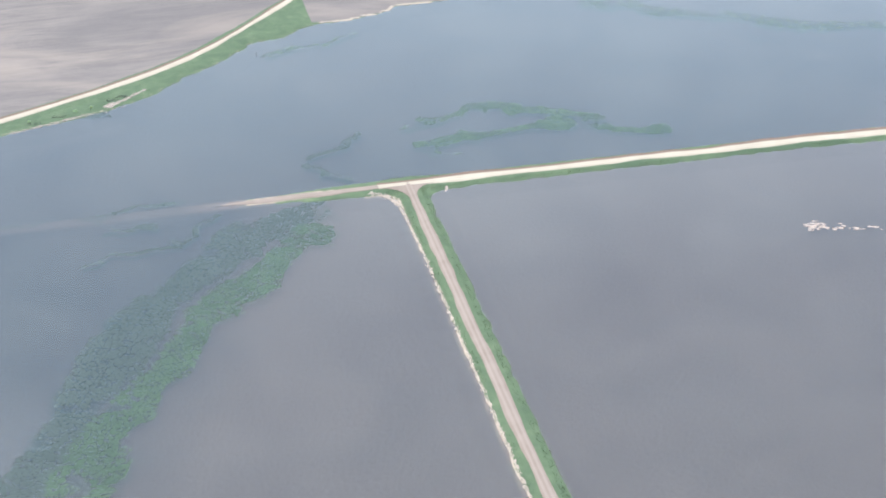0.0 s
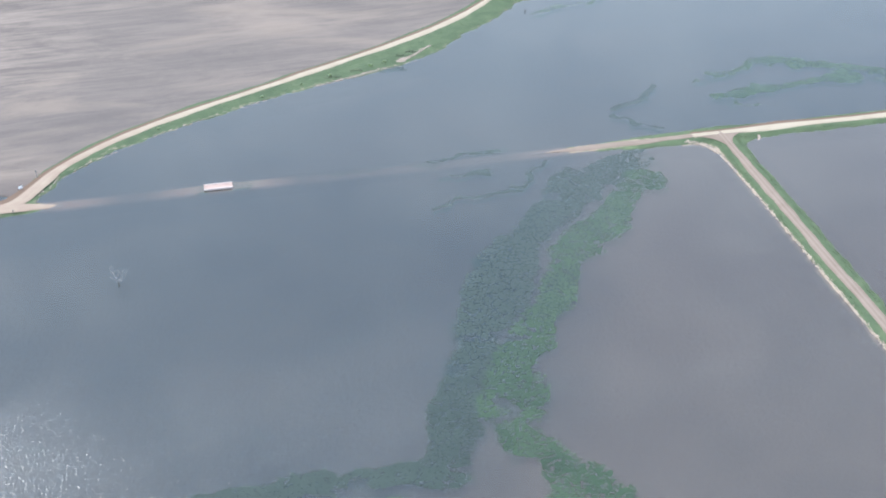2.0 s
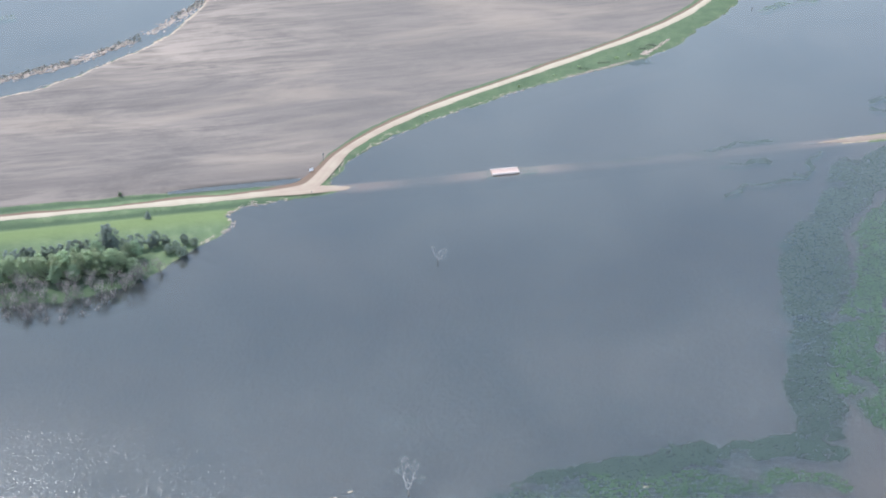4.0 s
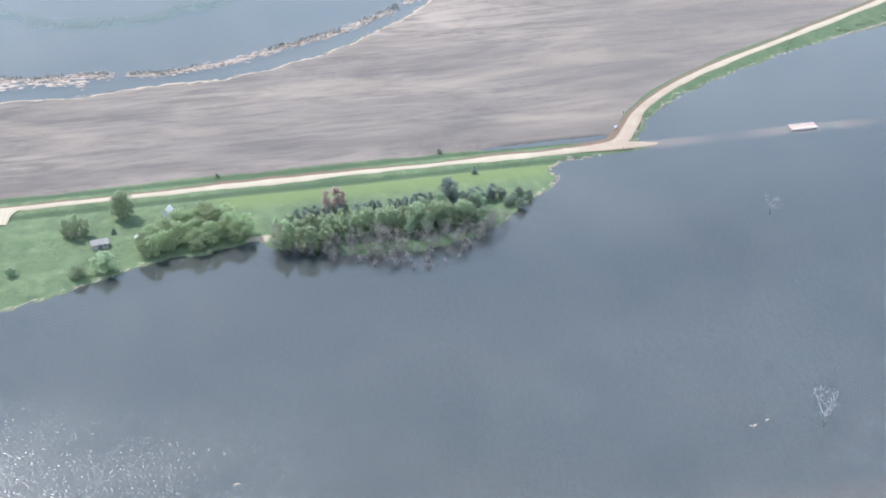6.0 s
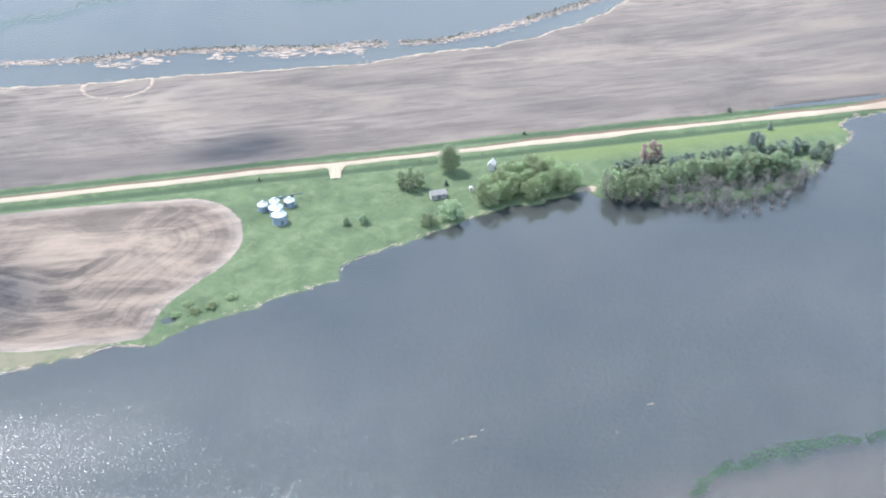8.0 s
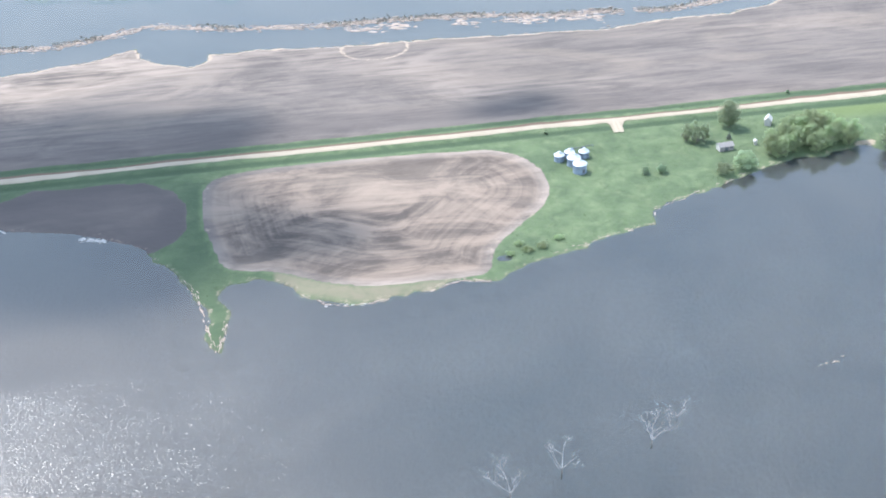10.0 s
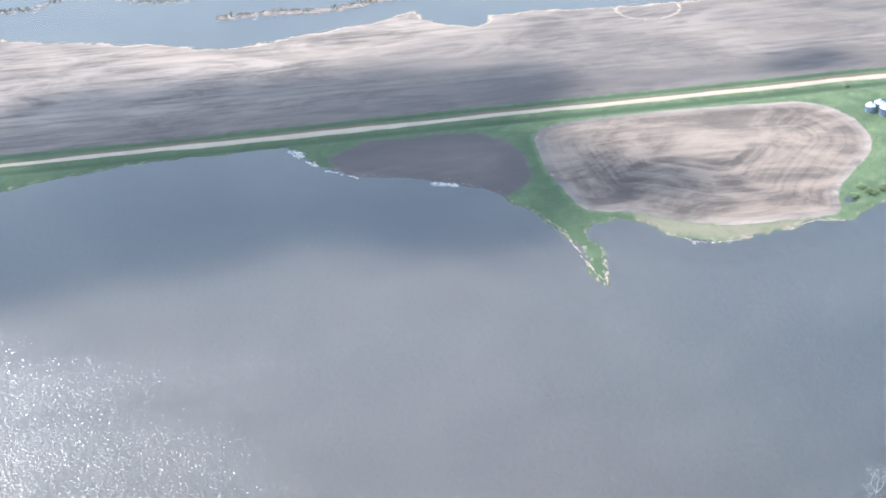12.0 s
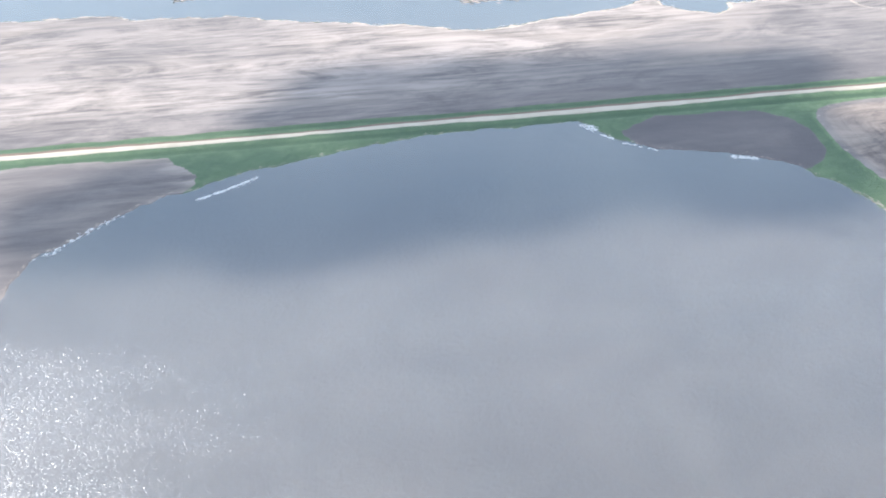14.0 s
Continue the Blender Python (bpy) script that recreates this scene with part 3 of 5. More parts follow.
def cloud(ring, puffs, least, most, seed):
    """A fair-weather cloud of puffs over the ring of ground that it shades."""
    gen = random.Random(seed)
    high = 1300.0
    drift = way_to_sun * (high / way_to_sun.z)
    cx, cy = (sum(c) / len(ring) for c in zip(*ring))
    xs, ys = zip(*ring)
    bm = bmesh.new()
    made = 0
    while made < puffs:
        px, py, r = gen.uniform(min(xs), max(xs)), gen.uniform(min(ys), max(ys)), gen.uniform(least, most)
        if inside(np.array([px]), np.array([py]), ring)[0] < r * 0.45:
            continue
        made += 1
        u, v = px - cx, py - cy
        for p in bmesh.ops.create_icosphere(bm, subdivisions=3, radius=r)["verts"]:
            lump = 1 + 0.2 * math.sin(p.co.x * 7 / r + u) * math.sin(p.co.y * 6 / r + v)
            p.co = Vector((p.co.x * lump * 1.5 + u, p.co.y * lump + v, max(-0.25 * r, p.co.z * lump * 0.6)))
    mesh = bpy.data.meshes.new("cloud")
    bm.to_mesh(mesh)
    bm.free()
    mesh.polygons.foreach_set("use_smooth", [True] * len(mesh.polygons))
    mesh.materials.append(VAPOUR)
    ob = tagged(new("cloud", mesh), "thin white fair-weather cloud that shades the fields", "cloud", kind="structure")
    ob.matrix_world = pose(cx + drift.x, cy + drift.y, high)
    return ob


cloud([(-575, -2), (-566, 40), (-552, 52), (-530, 48), (-515, 46), (-490, 43), (-459, 38), (-436, 34), (-425, 14), (-434, -5), (-437, -30), (-439, -58), (-454, -68),
       (-480, -64), (-510, -59), (-540, -66), (-570, -66)], 145, 9, 20, 3)
cloud([(-664, -4), (-622, -2), (-570, -6), (-560, -40), (-566, -68), (-600, -71), (-640, -64), (-666, -50)], 60, 8, 18, 11)
cloud([(-622, 2), (-612, 26), (-585, 46), (-560, 57), (-548, 30), (-560, -2)], 20, 8, 15, 12)
cloud([(-389, 13), (-382, 23), (-353, 32), (-338, 21), (-345, 7), (-369, 6)], 12, 6, 12, 5)
cloud([(-446, -20), (-430, -29), (-411, -34), (-407, -51), (-417, -59), (-441, -52)], 24, 6, 12, 8)


# ---- materials of the things ----
def plain(name, colour, rough=0.8, metal=0.0, spec=0.3, grain=6.0, depth=0.25, low=None):
    """A painted or natural surface with grain and stains at two scales."""
    k = Nodes(name)
    low = low or tuple(0.72 * c for c in colour)
    tone = k.math("ADD", k.math("MULTIPLY", k.noise(grain, 4), 0.5), k.math("MULTIPLY", k.noise(grain * 0.13, 4), 0.5))
    mixed = k.mix(k.span(tone, 0.35, 0.65), low, colour)
    k.bump(k.noise(grain * 2, 3), depth, 0.03)
    return k.finish(mixed, rough, metal, spec)


def foliage(name, dark, light, through_leaf=0.66):
    """Leaves: each clump and each tree has its own green, and some light comes through."""
    k = Nodes(name)
    info = k.n.new("ShaderNodeObjectInfo")
    geo = k.n.new("ShaderNodeNewGeometry")
    colour = k.mix(geo.outputs["Random Per Island"], dark, light)
    colour = k.mix(k.math("MULTIPLY", k.span(k.noise(0.7, 3), 0.35, 0.65), 0.4), colour, dark)
    shade = k.n.new("ShaderNodeHueSaturation")
    k.put(shade.inputs["Color"], colour)
    k.put(shade.inputs["Value"], k.span(info.outputs["Random"], 0, 1, 0.78, 1.2))
    k.put(shade.inputs["Hue"], k.span(info.outputs["Random"], 0, 1, 0.485, 0.515))
    k.finish(shade.outputs["Color"], 0.7, spec=0.2)
    soft = k.n.new("ShaderNodeBsdfTranslucent")
    k.l.new(shade.outputs["Color"], soft.inputs["Color"])
    both = k.n.new("ShaderNodeMixShader")
    both.inputs["Fac"].default_value = through_leaf
    k.l.new(k.bsdf.outputs[0], both.inputs[1])
    k.l.new(soft.outputs[0], both.inputs[2])
    k.l.new(both.outputs[0], k.n["Material Output"].inputs["Surface"])
    return k.mat


def wet_weed(name, dark, light):
    """Weed lying wet in the water's skin, with the sky's shine on it."""
    k = Nodes(name)
    geo = k.n.new("ShaderNodeNewGeometry")
    colour = k.mix(k.span(k.noise(0.11, 6, rough=0.68, warp=0.6), 0.38, 0.64), light, dark)
    colour = k.mix(k.math("MULTIPLY", geo.outputs["Random Per Island"], 0.35), colour, light)
    return k.finish(colour, 0.35, spec=0.36)


BARK = plain("bark", (0.24, 0.21, 0.18), 0.95, grain=3)
BLEACHED = plain("bleached dead wood", (0.38, 0.365, 0.35), 0.8, grain=3, low=(0.26, 0.245, 0.235))
TWIG_CROWN = foliage("fine dead twigs", (0.105, 0.094, 0.090), (0.300, 0.268, 0.252), 0.3)
TWIG = plain("grey dead twigs", (0.240, 0.212, 0.198), 0.95, grain=1.2, low=(0.140, 0.124, 0.116))
RUST = plain("rust-brown dead needles", (0.42, 0.315, 0.26), 0.95, grain=2, low=(0.30, 0.22, 0.18))
LEAF_WILLOW = foliage("willow leaves", (0.305, 0.368, 0.215), (0.490, 0.556, 0.340))
LEAF_ASH = foliage("ash leaves", (0.310, 0.370, 0.240), (0.480, 0.545, 0.355))
LEAF_DARK = foliage("dark leaves", (0.250, 0.320, 0.215), (0.410, 0.480, 0.325))
LEAF_SILVER = foliage("silvery leaves", (0.20, 0.24, 0.19), (0.36, 0.40, 0.33))
NEEDLE = foliage("spruce needles", (0.200, 0.235, 0.210), (0.330, 0.370, 0.325), 0.6)
BLADE = foliage("rank grass blades", (0.092, 0.134, 0.066), (0.148, 0.196, 0.102))
WEED = wet_weed("drowned water weed", (0.013, 0.033, 0.015), (0.034, 0.063, 0.028))
SUNKEN = wet_weed("dark sunken weed", (0.019, 0.031, 0.024), (0.031, 0.046, 0.035))
BANK_BLADE = foliage("dark bank grass", (0.064, 0.092, 0.046), (0.112, 0.146, 0.072))
STRAW = plain("washed-up straw", (0.385, 0.305, 0.248), 0.95, grain=2.5, low=(0.27, 0.212, 0.172))
WRACK = plain("tan wet straw", (0.37, 0.305, 0.24), 0.95, grain=2.5, low=(0.25, 0.2, 0.155))
FOAM = plain("dried white foam", (0.52, 0.49, 0.45), 0.9, grain=3)
CONCRETE = plain("pale concrete", (0.43, 0.315, 0.268), 0.85, grain=2.0)
GALVANISED = plain("galvanised steel", (0.22, 0.27, 0.33), 0.5, 0.25, 0.5, 1.5, 0.1)
ROOF_STEEL = plain("pale roof steel", (0.62, 0.66, 0.70), 0.45, 0.2, 0.5, 1.2, 0.1)
DARK_STEEL = plain("dark steel", (0.13, 0.14, 0.15), 0.6, 0.4, grain=3)
BOARDS = plain("weathered grey boards", (0.30, 0.28, 0.26), 0.9, grain=2.5)
# Paint of the white huts; also colours the board shed's gable as sunlit.
WHITE_PAINT_AND_SUNLIT = plain("flaking white paint and sunlit gable", (0.52, 0.50, 0.47), 0.75, grain=2.0, low=(0.44, 0.42, 0.39))
SHINGLE = plain("grey shingles", (0.27, 0.25, 0.235), 0.9, grain=2.0)
SIGN_WHITE = plain("white sign paint", (0.82, 0.82, 0.82), 0.5, grain=2.0)


# ---- building blocks ----
def part(name, bm, material, parent, label=""):
    """One mesh object under a thing or under a part."""
    mesh = bpy.data.meshes.new(name)
    bm.to_mesh(mesh)
    bm.free()
    mesh.materials.append(material)
    ob = new(name, mesh)
    ob.parent = parent
    return tagged(ob, label)


def thing(name, m, label, category, group=""):
    ob = tagged(new(name), label, category, group)
    ob.empty_display_size = 0.3
    ob.matrix_world = m
    return ob


def box(bm, x0, x1, y0, y1, z0, z1):
    c = [bm.verts.new((x, y, z)) for z in (z0, z1) for x, y in ((x0, y0), (x1, y0), (x1, y1), (x0, y1))]
    for f in ((3, 2, 1, 0), (4, 5, 6, 7), (0, 1, 5, 4), (1, 2, 6, 5), (2, 3, 7, 6), (3, 0, 4, 7)):
        bm.faces.new([c[i] for i in f])


def lathe(bm, rings, sides=32, cap=True):
    """A round body from (radius, height) rings."""
    made = [[bm.verts.new((r * math.cos(a), r * math.sin(a), z)) for a in np.arange(sides) * 2 * math.pi / sides] for r, z in rings]
    for low, high in zip(made[:-1], made[1:]):
        for i in range(sides):
            bm.faces.new((low[i], low[(i + 1) % sides], high[(i + 1) % sides], high[i]))
    if cap:
        bm.faces.new(made[-1])
    return made


def mesh_of(name, verts, faces, material):
    mesh = bpy.data.meshes.new(name)
    mesh.from_pydata(verts, [], faces)
    mesh.materials.append(material)
    return mesh


def limb(verts, faces, a, b, ra, rb, sides=5):
    """A tapered round stick from a to b."""
    a, b = Vector(a), Vector(b)
    q = (b - a).to_track_quat("Z", "Y")
    base = len(verts)
    for p, r in ((a, ra), (b, rb)):
        verts.extend((p + q @ Vector((r * math.cos(t), r * math.sin(t), 0)))[:] for t in np.arange(sides) * 2 * math.pi / sides)
    faces.extend((base + i, base + (i + 1) % sides, base + sides + (i + 1) % sides, base + sides + i) for i in range(sides))


def grow(verts, faces, rng, a, way, length, radius, depth, spread, tips, rise=0.15, bends=2):
    """A limb that bends and forks; the ends are gathered in tips."""
    p, d = Vector(a), Vector(way).normalized()
    for i in range(bends):
        d = (d + Vector((rng.uniform(-1, 1), rng.uniform(-1, 1), rng.uniform(-0.6, 0.8) + rise)) * 0.22).normalized()
        q = p + d * length / bends
        r0, r1 = radius * (1 - 0.35 * i / bends), radius * (1 - 0.35 * (i + 1) / bends)
        limb(verts, faces, p, q, r0, r1, 5 if radius > 0.06 else 3)
        p = q
    if depth == 0:
        tips.append(p)
        return
    for i in range(rng.choice((2, 3, 3))):
        side = Vector((rng.uniform(-1, 1), rng.uniform(-1, 1), rng.uniform(-0.3, 0.9))).normalized()
        grow(verts, faces, rng, p, d * (1 - spread) + side * spread, length * rng.uniform(0.55, 0.8), radius * 0.6, depth - 1, spread, tips, rise, bends)


def leaf_cloud(rng, centres, per, leaf):
    """Small bent leaf sprays scattered over clumps, given as (centre, radius, flatness)."""
    verts, faces = [], []
    for c, r, flat in centres:
        for _ in range(per):
            v = Vector((rng.gauss(0, 1), rng.gauss(0, 1), rng.gauss(0, 1))).normalized()
            if v.z < -0.35 and rng.random() < 0.6:
                v.z = -v.z
            p = Vector(c) + Vector((v.x * r, v.y * r, v.z * r * flat)) * rng.uniform(0.7, 1.06)
            n = (v * 0.45 + Vector((rng.uniform(-1, 1), rng.uniform(-1, 1), rng.uniform(-0.2, 1))) * 0.5 + Vector((0, -0.15, 1.15))).normalized()
            q = n.to_track_quat("Z", "Y")
            s, w, turn = leaf * rng.uniform(0.6, 1.4), rng.uniform(0.5, 0.9), rng.uniform(0, 6.3)
            base = len(verts)
            for x, y, z in ((-1, 0, -0.2), (0, -w, 0.1), (1, 0, -0.25), (0, w, 0.1)):
                cx, sx = math.cos(turn), math.sin(turn)
                verts.append((p + q @ Vector(((x * cx - y * sx) * s, (x * sx + y * cx) * s, z * s)))[:])
            faces += [(base, base + 1, base + 2), (base, base + 2, base + 3)]
    return verts, faces


def broadleaf_shape(seed, height, wide, leaf, clumps=26, per=58, droop=0.0, stem=0.2, lumps=(0.16, 0.29)):
    """Meshes of trunk with limbs and of crown for one broadleaved tree."""
    rng = random.Random(seed)
    tv, tf, tips = [], [], []
    grow(tv, tf, rng, (0, 0, -0.3), (0.05, 0.02, 1), height * stem, 0.026 * height, 0, 0.3, tips, 0.2)
    fork = tips.pop()
    for i in range(5):
        a = i * 1.26 + rng.uniform(-0.4, 0.4)
        grow(tv, tf, rng, fork, (math.cos(a) * 0.75, math.sin(a) * 0.75, 0.9), height * 0.3, 0.013 * height, 1, 0.45, tips)
    centres = []
    mid, half = height * 0.52, height * 0.48
    for i in range(clumps):
        a, u = rng.uniform(0, 6.283), rng.uniform(-0.9, 0.95)
        rim = math.sqrt(max(0.05, 1 - u * u)) * rng.uniform(0.3, 0.98)
        lump = wide * rng.uniform(*lumps)
        centres.append(((math.cos(a) * rim * (wide - lump * 0.55), math.sin(a) * rim * (wide - lump * 0.55), mid + u * (half - lump * 0.4)), lump, 0.8 + droop * 0.4))
    centres += [(p, wide * 0.24, 0.8) for p in tips[:6]]
    return (tv, tf), leaf_cloud(rng, centres, per, leaf)


def spruce_shape(seed, height, wide, leaf, tiers=9):
    """Meshes of trunk and of drooping needle tiers for one conifer."""
    rng = random.Random(seed)
    tv, tf = [], []
    limb(tv, tf, (0, 0, -0.3), (0, 0, height * 0.97), 0.03 * height, 0.01, 6)
    centres = []
    for i in range(tiers):
        f = i / (tiers - 1)
        r = wide * (1 - f ** 1.6) * 0.85 + 0.2
        n = max(3, int(9 * (1 - f)) + 2)
        for j in range(n):
            a = j * 6.283 / n + i * 0.7 + rng.uniform(-0.2, 0.2)
            reach = r * rng.uniform(0.5, 0.85)
            end = (math.cos(a) * reach, math.sin(a) * reach, height * (0.08 + 0.84 * f) - 0.15 * reach)
            limb(tv, tf, (0, 0, height * (0.12 + 0.86 * f)), end, 0.025, 0.008, 3)
            centres.append((end, max(0.22, r * 0.42), 0.55))
    return (tv, tf), leaf_cloud(rng, centres, 26, leaf)


def bare_shape(seed, height, depth, spread, stem=0.35, thick=0.022, trunks=1, rise=0.15):
    """Mesh of a leafless tree or of a clump of dead stems."""
    rng = random.Random(seed)
    v, f, tips = [], [], []
    for i in range(trunks):
        a = rng.uniform(0, 6.283)
        lean = 0.12 if trunks == 1 else 0.5
        off = (0, 0, -1.2 if trunks == 1 else -0.4)
        grow(v, f, rng, off, (math.cos(a) * lean, math.sin(a) * lean, 1), height * stem, thick * height * (1 if trunks == 1 else 0.5), depth, spread, tips, rise)
    return v, f


def stand(x, y, sink=0.03):
    return float(heights([(x, y)])[0]) - sink


def plant(kind, shape, x, y, size, turn, label, category, group, lift=None):
    """One tree or bush with its parts, from meshes that alike plants share."""
    z = stand(x, y) if lift is None else lift
    root = thing(kind, Matrix.LocRotScale((x, y, z), Euler((0, 0, turn)), (size, size, size)), label, category, group)
    for name, mesh in shape:
        ob = new(name, mesh)
        ob.parent = root
    return root


def shape_of(kind, parts_of):
    """Shared meshes for one kind of plant: (part name, mesh) pairs."""
    return [(name, mesh_of(name, v, f, material)) for name, (v, f), material in parts_of]


def broadleaf(seed, height, wide, leaf, green, **more):
    trunk, crown = broadleaf_shape(seed, height, wide, leaf, **more)
    return shape_of("tree", [("trunk", trunk, BARK), ("crown", crown, green)])


# ---- trees of the farmstead ----
dice = random.Random(7)
WILLOWS = [broadleaf(11 + i, 6.0, 2.9, 0.125, LEAF_WILLOW, clumps=105, per=36, lumps=(0.11, 0.22), droop=0.6) for i in range(3)]
ASHES = [broadleaf(21 + i, 6.4, 1.9, 0.125, LEAF_ASH, clumps=76, per=34, lumps=(0.14, 0.27)) for i in range(4)]
DARKS = [broadleaf(31 + i, 6.6, 2.5, 0.145, LEAF_DARK, clumps=74, per=46) for i in range(2)]
SILVERS = [broadleaf(35 + i, 3.4, 1.8, 0.10, LEAF_SILVER, clumps=44, stem=0.15) for i in range(2)]
TALL = broadleaf(39, 6.0, 2.7, 0.15, LEAF_ASH, clumps=95, per=50)
BUSHES = [broadleaf(41 + i, 3.2, 2.0, 0.12, LEAF_DARK, clumps=50, stem=0.12) for i in range(2)]
GREEN_BUSHES = [broadleaf(45 + i, 2.6, 2.0, 0.12, LEAF_ASH, clumps=40, stem=0.12) for i in range(2)]


def spruce(seed, height, wide, green):
    trunk, needles = spruce_shape(seed, height, wide, 0.15)
    return shape_of("tree", [("trunk", trunk, BARK), ("crown", needles, green)])


SPRUCES = [spruce(51 + i, 4.2, 1.75, NEEDLE) for i in range(3)]
CEDARS = [broadleaf(81 + i, 4.2, 1.5, 0.095, NEEDLE, clumps=40, stem=0.1) for i in range(3)]
RUSTED = [broadleaf(57 + i, 6.2, 1.15, 0.11, RUST, clumps=90, per=40, stem=0.12) for i in range(2)]
def dead_brush_shape(seed):
    """Leafless stems with lumps of fine grey twigs round them."""
    rng = random.Random(seed)
    lumps = [((rng.gauss(0, 0.75), rng.gauss(0, 0.75), rng.uniform(1.2, 4.4)), rng.uniform(0.42, 0.72), 0.95) for _ in range(13)]
    return shape_of("brush", [("trunk", bare_shape(seed, 5.2, 3, 0.45, 0.3, 0.02, 7, 0.35), TWIG), ("crown", leaf_cloud(rng, lumps, 26, 0.085), TWIG_CROWN)])


BRUSH = [dead_brush_shape(61 + i) for i in range(5)]
def snag_shape(seed, height):
    """A drowned tree: a dark wet stem and a wide crown of fine bleached branches."""
    rng = random.Random(seed)
    tv, tf, bv, bf, tips = [], [], [], [], []
    grow(tv, tf, rng, (0, 0, -1.2), (rng.uniform(-0.1, 0.1), rng.uniform(-0.1, 0.1), 1), height * 0.3, 0.014 * height, 0, 0.3, tips, 0.2)
    fork = tips.pop()
    for i in range(4):
        a = i * 1.57 + rng.uniform(-0.5, 0.5)
        grow(bv, bf, rng, fork, (math.cos(a) * 0.8, math.sin(a) * 0.8, 0.9), height * rng.uniform(0.2, 0.3), 0.007 * height, 4, 0.5, tips, 0.12)
    return shape_of("snag", [("trunk", (tv, tf), BARK), ("branches", (bv, bf), BLEACHED)])


SNAGS = [snag_shape(71 + i, 9.6) for i in range(4)]


def scatter(places, shapes, kind, sizes, label, category, group, jitter=0.8):
    for x, y in places:
        plant(kind, dice.choice(shapes), x + dice.uniform(-jitter, jitter), y + dice.uniform(-jitter, jitter), dice.uniform(*sizes), dice.uniform(0, 6.3), label, category, group)


# The willow grove on the shore.
scatter([(-307.6, -24.2), (-308.0, -27.6), (-306.6, -29.7), (-302.6, -23.2), (-302.6, -27.7), (-298.6, -17.7), (-298.1, -21.7), (-297.6, -26.2), (-296.6, -29.2),
         (-293.6, -17.7), (-293.1, -22.2), (-292.6, -27.2), (-289.1, -19.2), (-288.1, -23.7), (-287.6, -28.2), (-285.4, -25.2), (-300.4, -25.5), (-300.6, -20.2), (-295.4, -24.0), (-295.8, -19.6), (-290.6, -24.8), (-305.0, -27.4), (-290.8, -20.8)],
        WILLOWS, "willow_tree", (0.8, 1.1), "light green spreading willow tree of the shore grove", "tree", "willow grove")
# The belt: a dark spruce row behind, green ash rows, grey drowned brush in front.
scatter([(-273 + 2.0 * i, -22.4 + 0.05 * i) for i in range(26)], CEDARS, "cedar_tree", (0.75, 1.05), "dark slate-green cedar in the rear row of the shelterbelt", "tree", "shelterbelt cedars", 0.5)
scatter([(-278 + 2.35 * i, -31.0 - 0.03 * i) for i in range(20)] + [(-276.5, -33.6), (-273.4, -35.4), (-270.4, -35.8), (-267, -34.6)], ASHES, "ash_tree", (0.98, 1.18), "leafy green ash tree in the shelterbelt", "tree", "shelterbelt ashes", 0.6)
scatter([(-276 + 2.7 * i, -27.2 - 0.04 * i) for i in range(15)], ASHES, "ash_tree", (0.72, 0.88), "leafy green ash tree in the shelterbelt", "tree", "shelterbelt ashes", 0.7)
scatter([(-246, -29.5), (-242, -28), (-238, -27), (-235, -29), (-240, -31.5), (-236, -32), (-244, -33.5), (-232, -27), (-229.5, -25), (-233, -30), (-247.5, -32.5), (-243.5, -25), (-239, -24), (-230.5, -32.5)], DARKS, "shade_tree", (0.62, 0.82), "dark green rounded tree in the shelterbelt", "tree", "shelterbelt ashes", 0.6)
# Dead brush fills the belt's front, from the ash row down to the water and into it.
BRUSH_RING = [(-279, -32), (-277, -34.5), (-270, -39), (-262, -42.3), (-253, -46.2), (-246, -47.5), (-239, -45.2), (-233.5, -41), (-226.5, -34.6), (-223.6, -31.4), (-226.5, -29.5), (-231, -33.5), (-240, -34.8), (-262, -34.6), (-269, -37.0)]
dead = []
for _ in range(4000):
    p = (dice.uniform(-280, -222), dice.uniform(-48, -29))
    if inside(np.array([p[0]]), np.array([p[1]]), BRUSH_RING)[0] > 0.2 and all(math.dist(p, q) > 2.5 for q in dead):
        dead.append(p)
for x, y in dead:
    front = min(1.0, max(0.0, (-34.0 - y) / 10.0))
    plant("dead_brush", dice.choice(BRUSH), x, y, dice.choice((0.75, 0.95, 1.15, 1.3)) * dice.uniform(0.85, 1.1) * (1.0 - 0.3 * front), dice.uniform(0, 6.3), "grey leafless flood-killed brush at the water's edge", "dead bush", "drowned brush")
scatter([(-223.5, -21.5), (-221, -23.5), (-218.5, -21.5), (-219.5, -25.5), (-216.5, -22.5), (-223, -25)], SILVERS, "silver_bush", (0.6, 0.95), "silvery green bush at the end of the belt", "bush", "belt end bushes", 0.5)
for i, (x, y) in enumerate([(-265.6, -20.6), (-263.2, -20.2), (-262.0, -20.8)]):
    plant("dead_spruce", RUSTED[i % 2], x, y, (1.15, 1.25, 1.1)[i], i * 1.3, "dead spruce tree with rust-brown needles", "tree", "dead spruces")
plant("shade_tree", broadleaf(33, 6.6, 2.6, 0.145, NEEDLE, clumps=74, per=46), -236.0, -20.0, 1.02, 0.4, "tall dark round tree above the shelterbelt", "tree", "lone trees")
plant("shade_tree", TALL, -313.4, -11.4, 1.22, 1.9, "tall green tree on the lawn by the road", "tree", "lone trees")
scatter([(-326.7, -16.9), (-324.2, -15.9), (-322.2, -17.7), (-325.0, -19.0)], ASHES, "ash_tree", (0.76, 0.86), "low green ash in a clump on the lawn", "tree", "lawn clump", 0.2)
plant("shade_bush", GREEN_BUSHES[0], -317.3, -34.0, 1.75, 0.3, "large green rounded bush on the shore", "bush", "shore bushes")
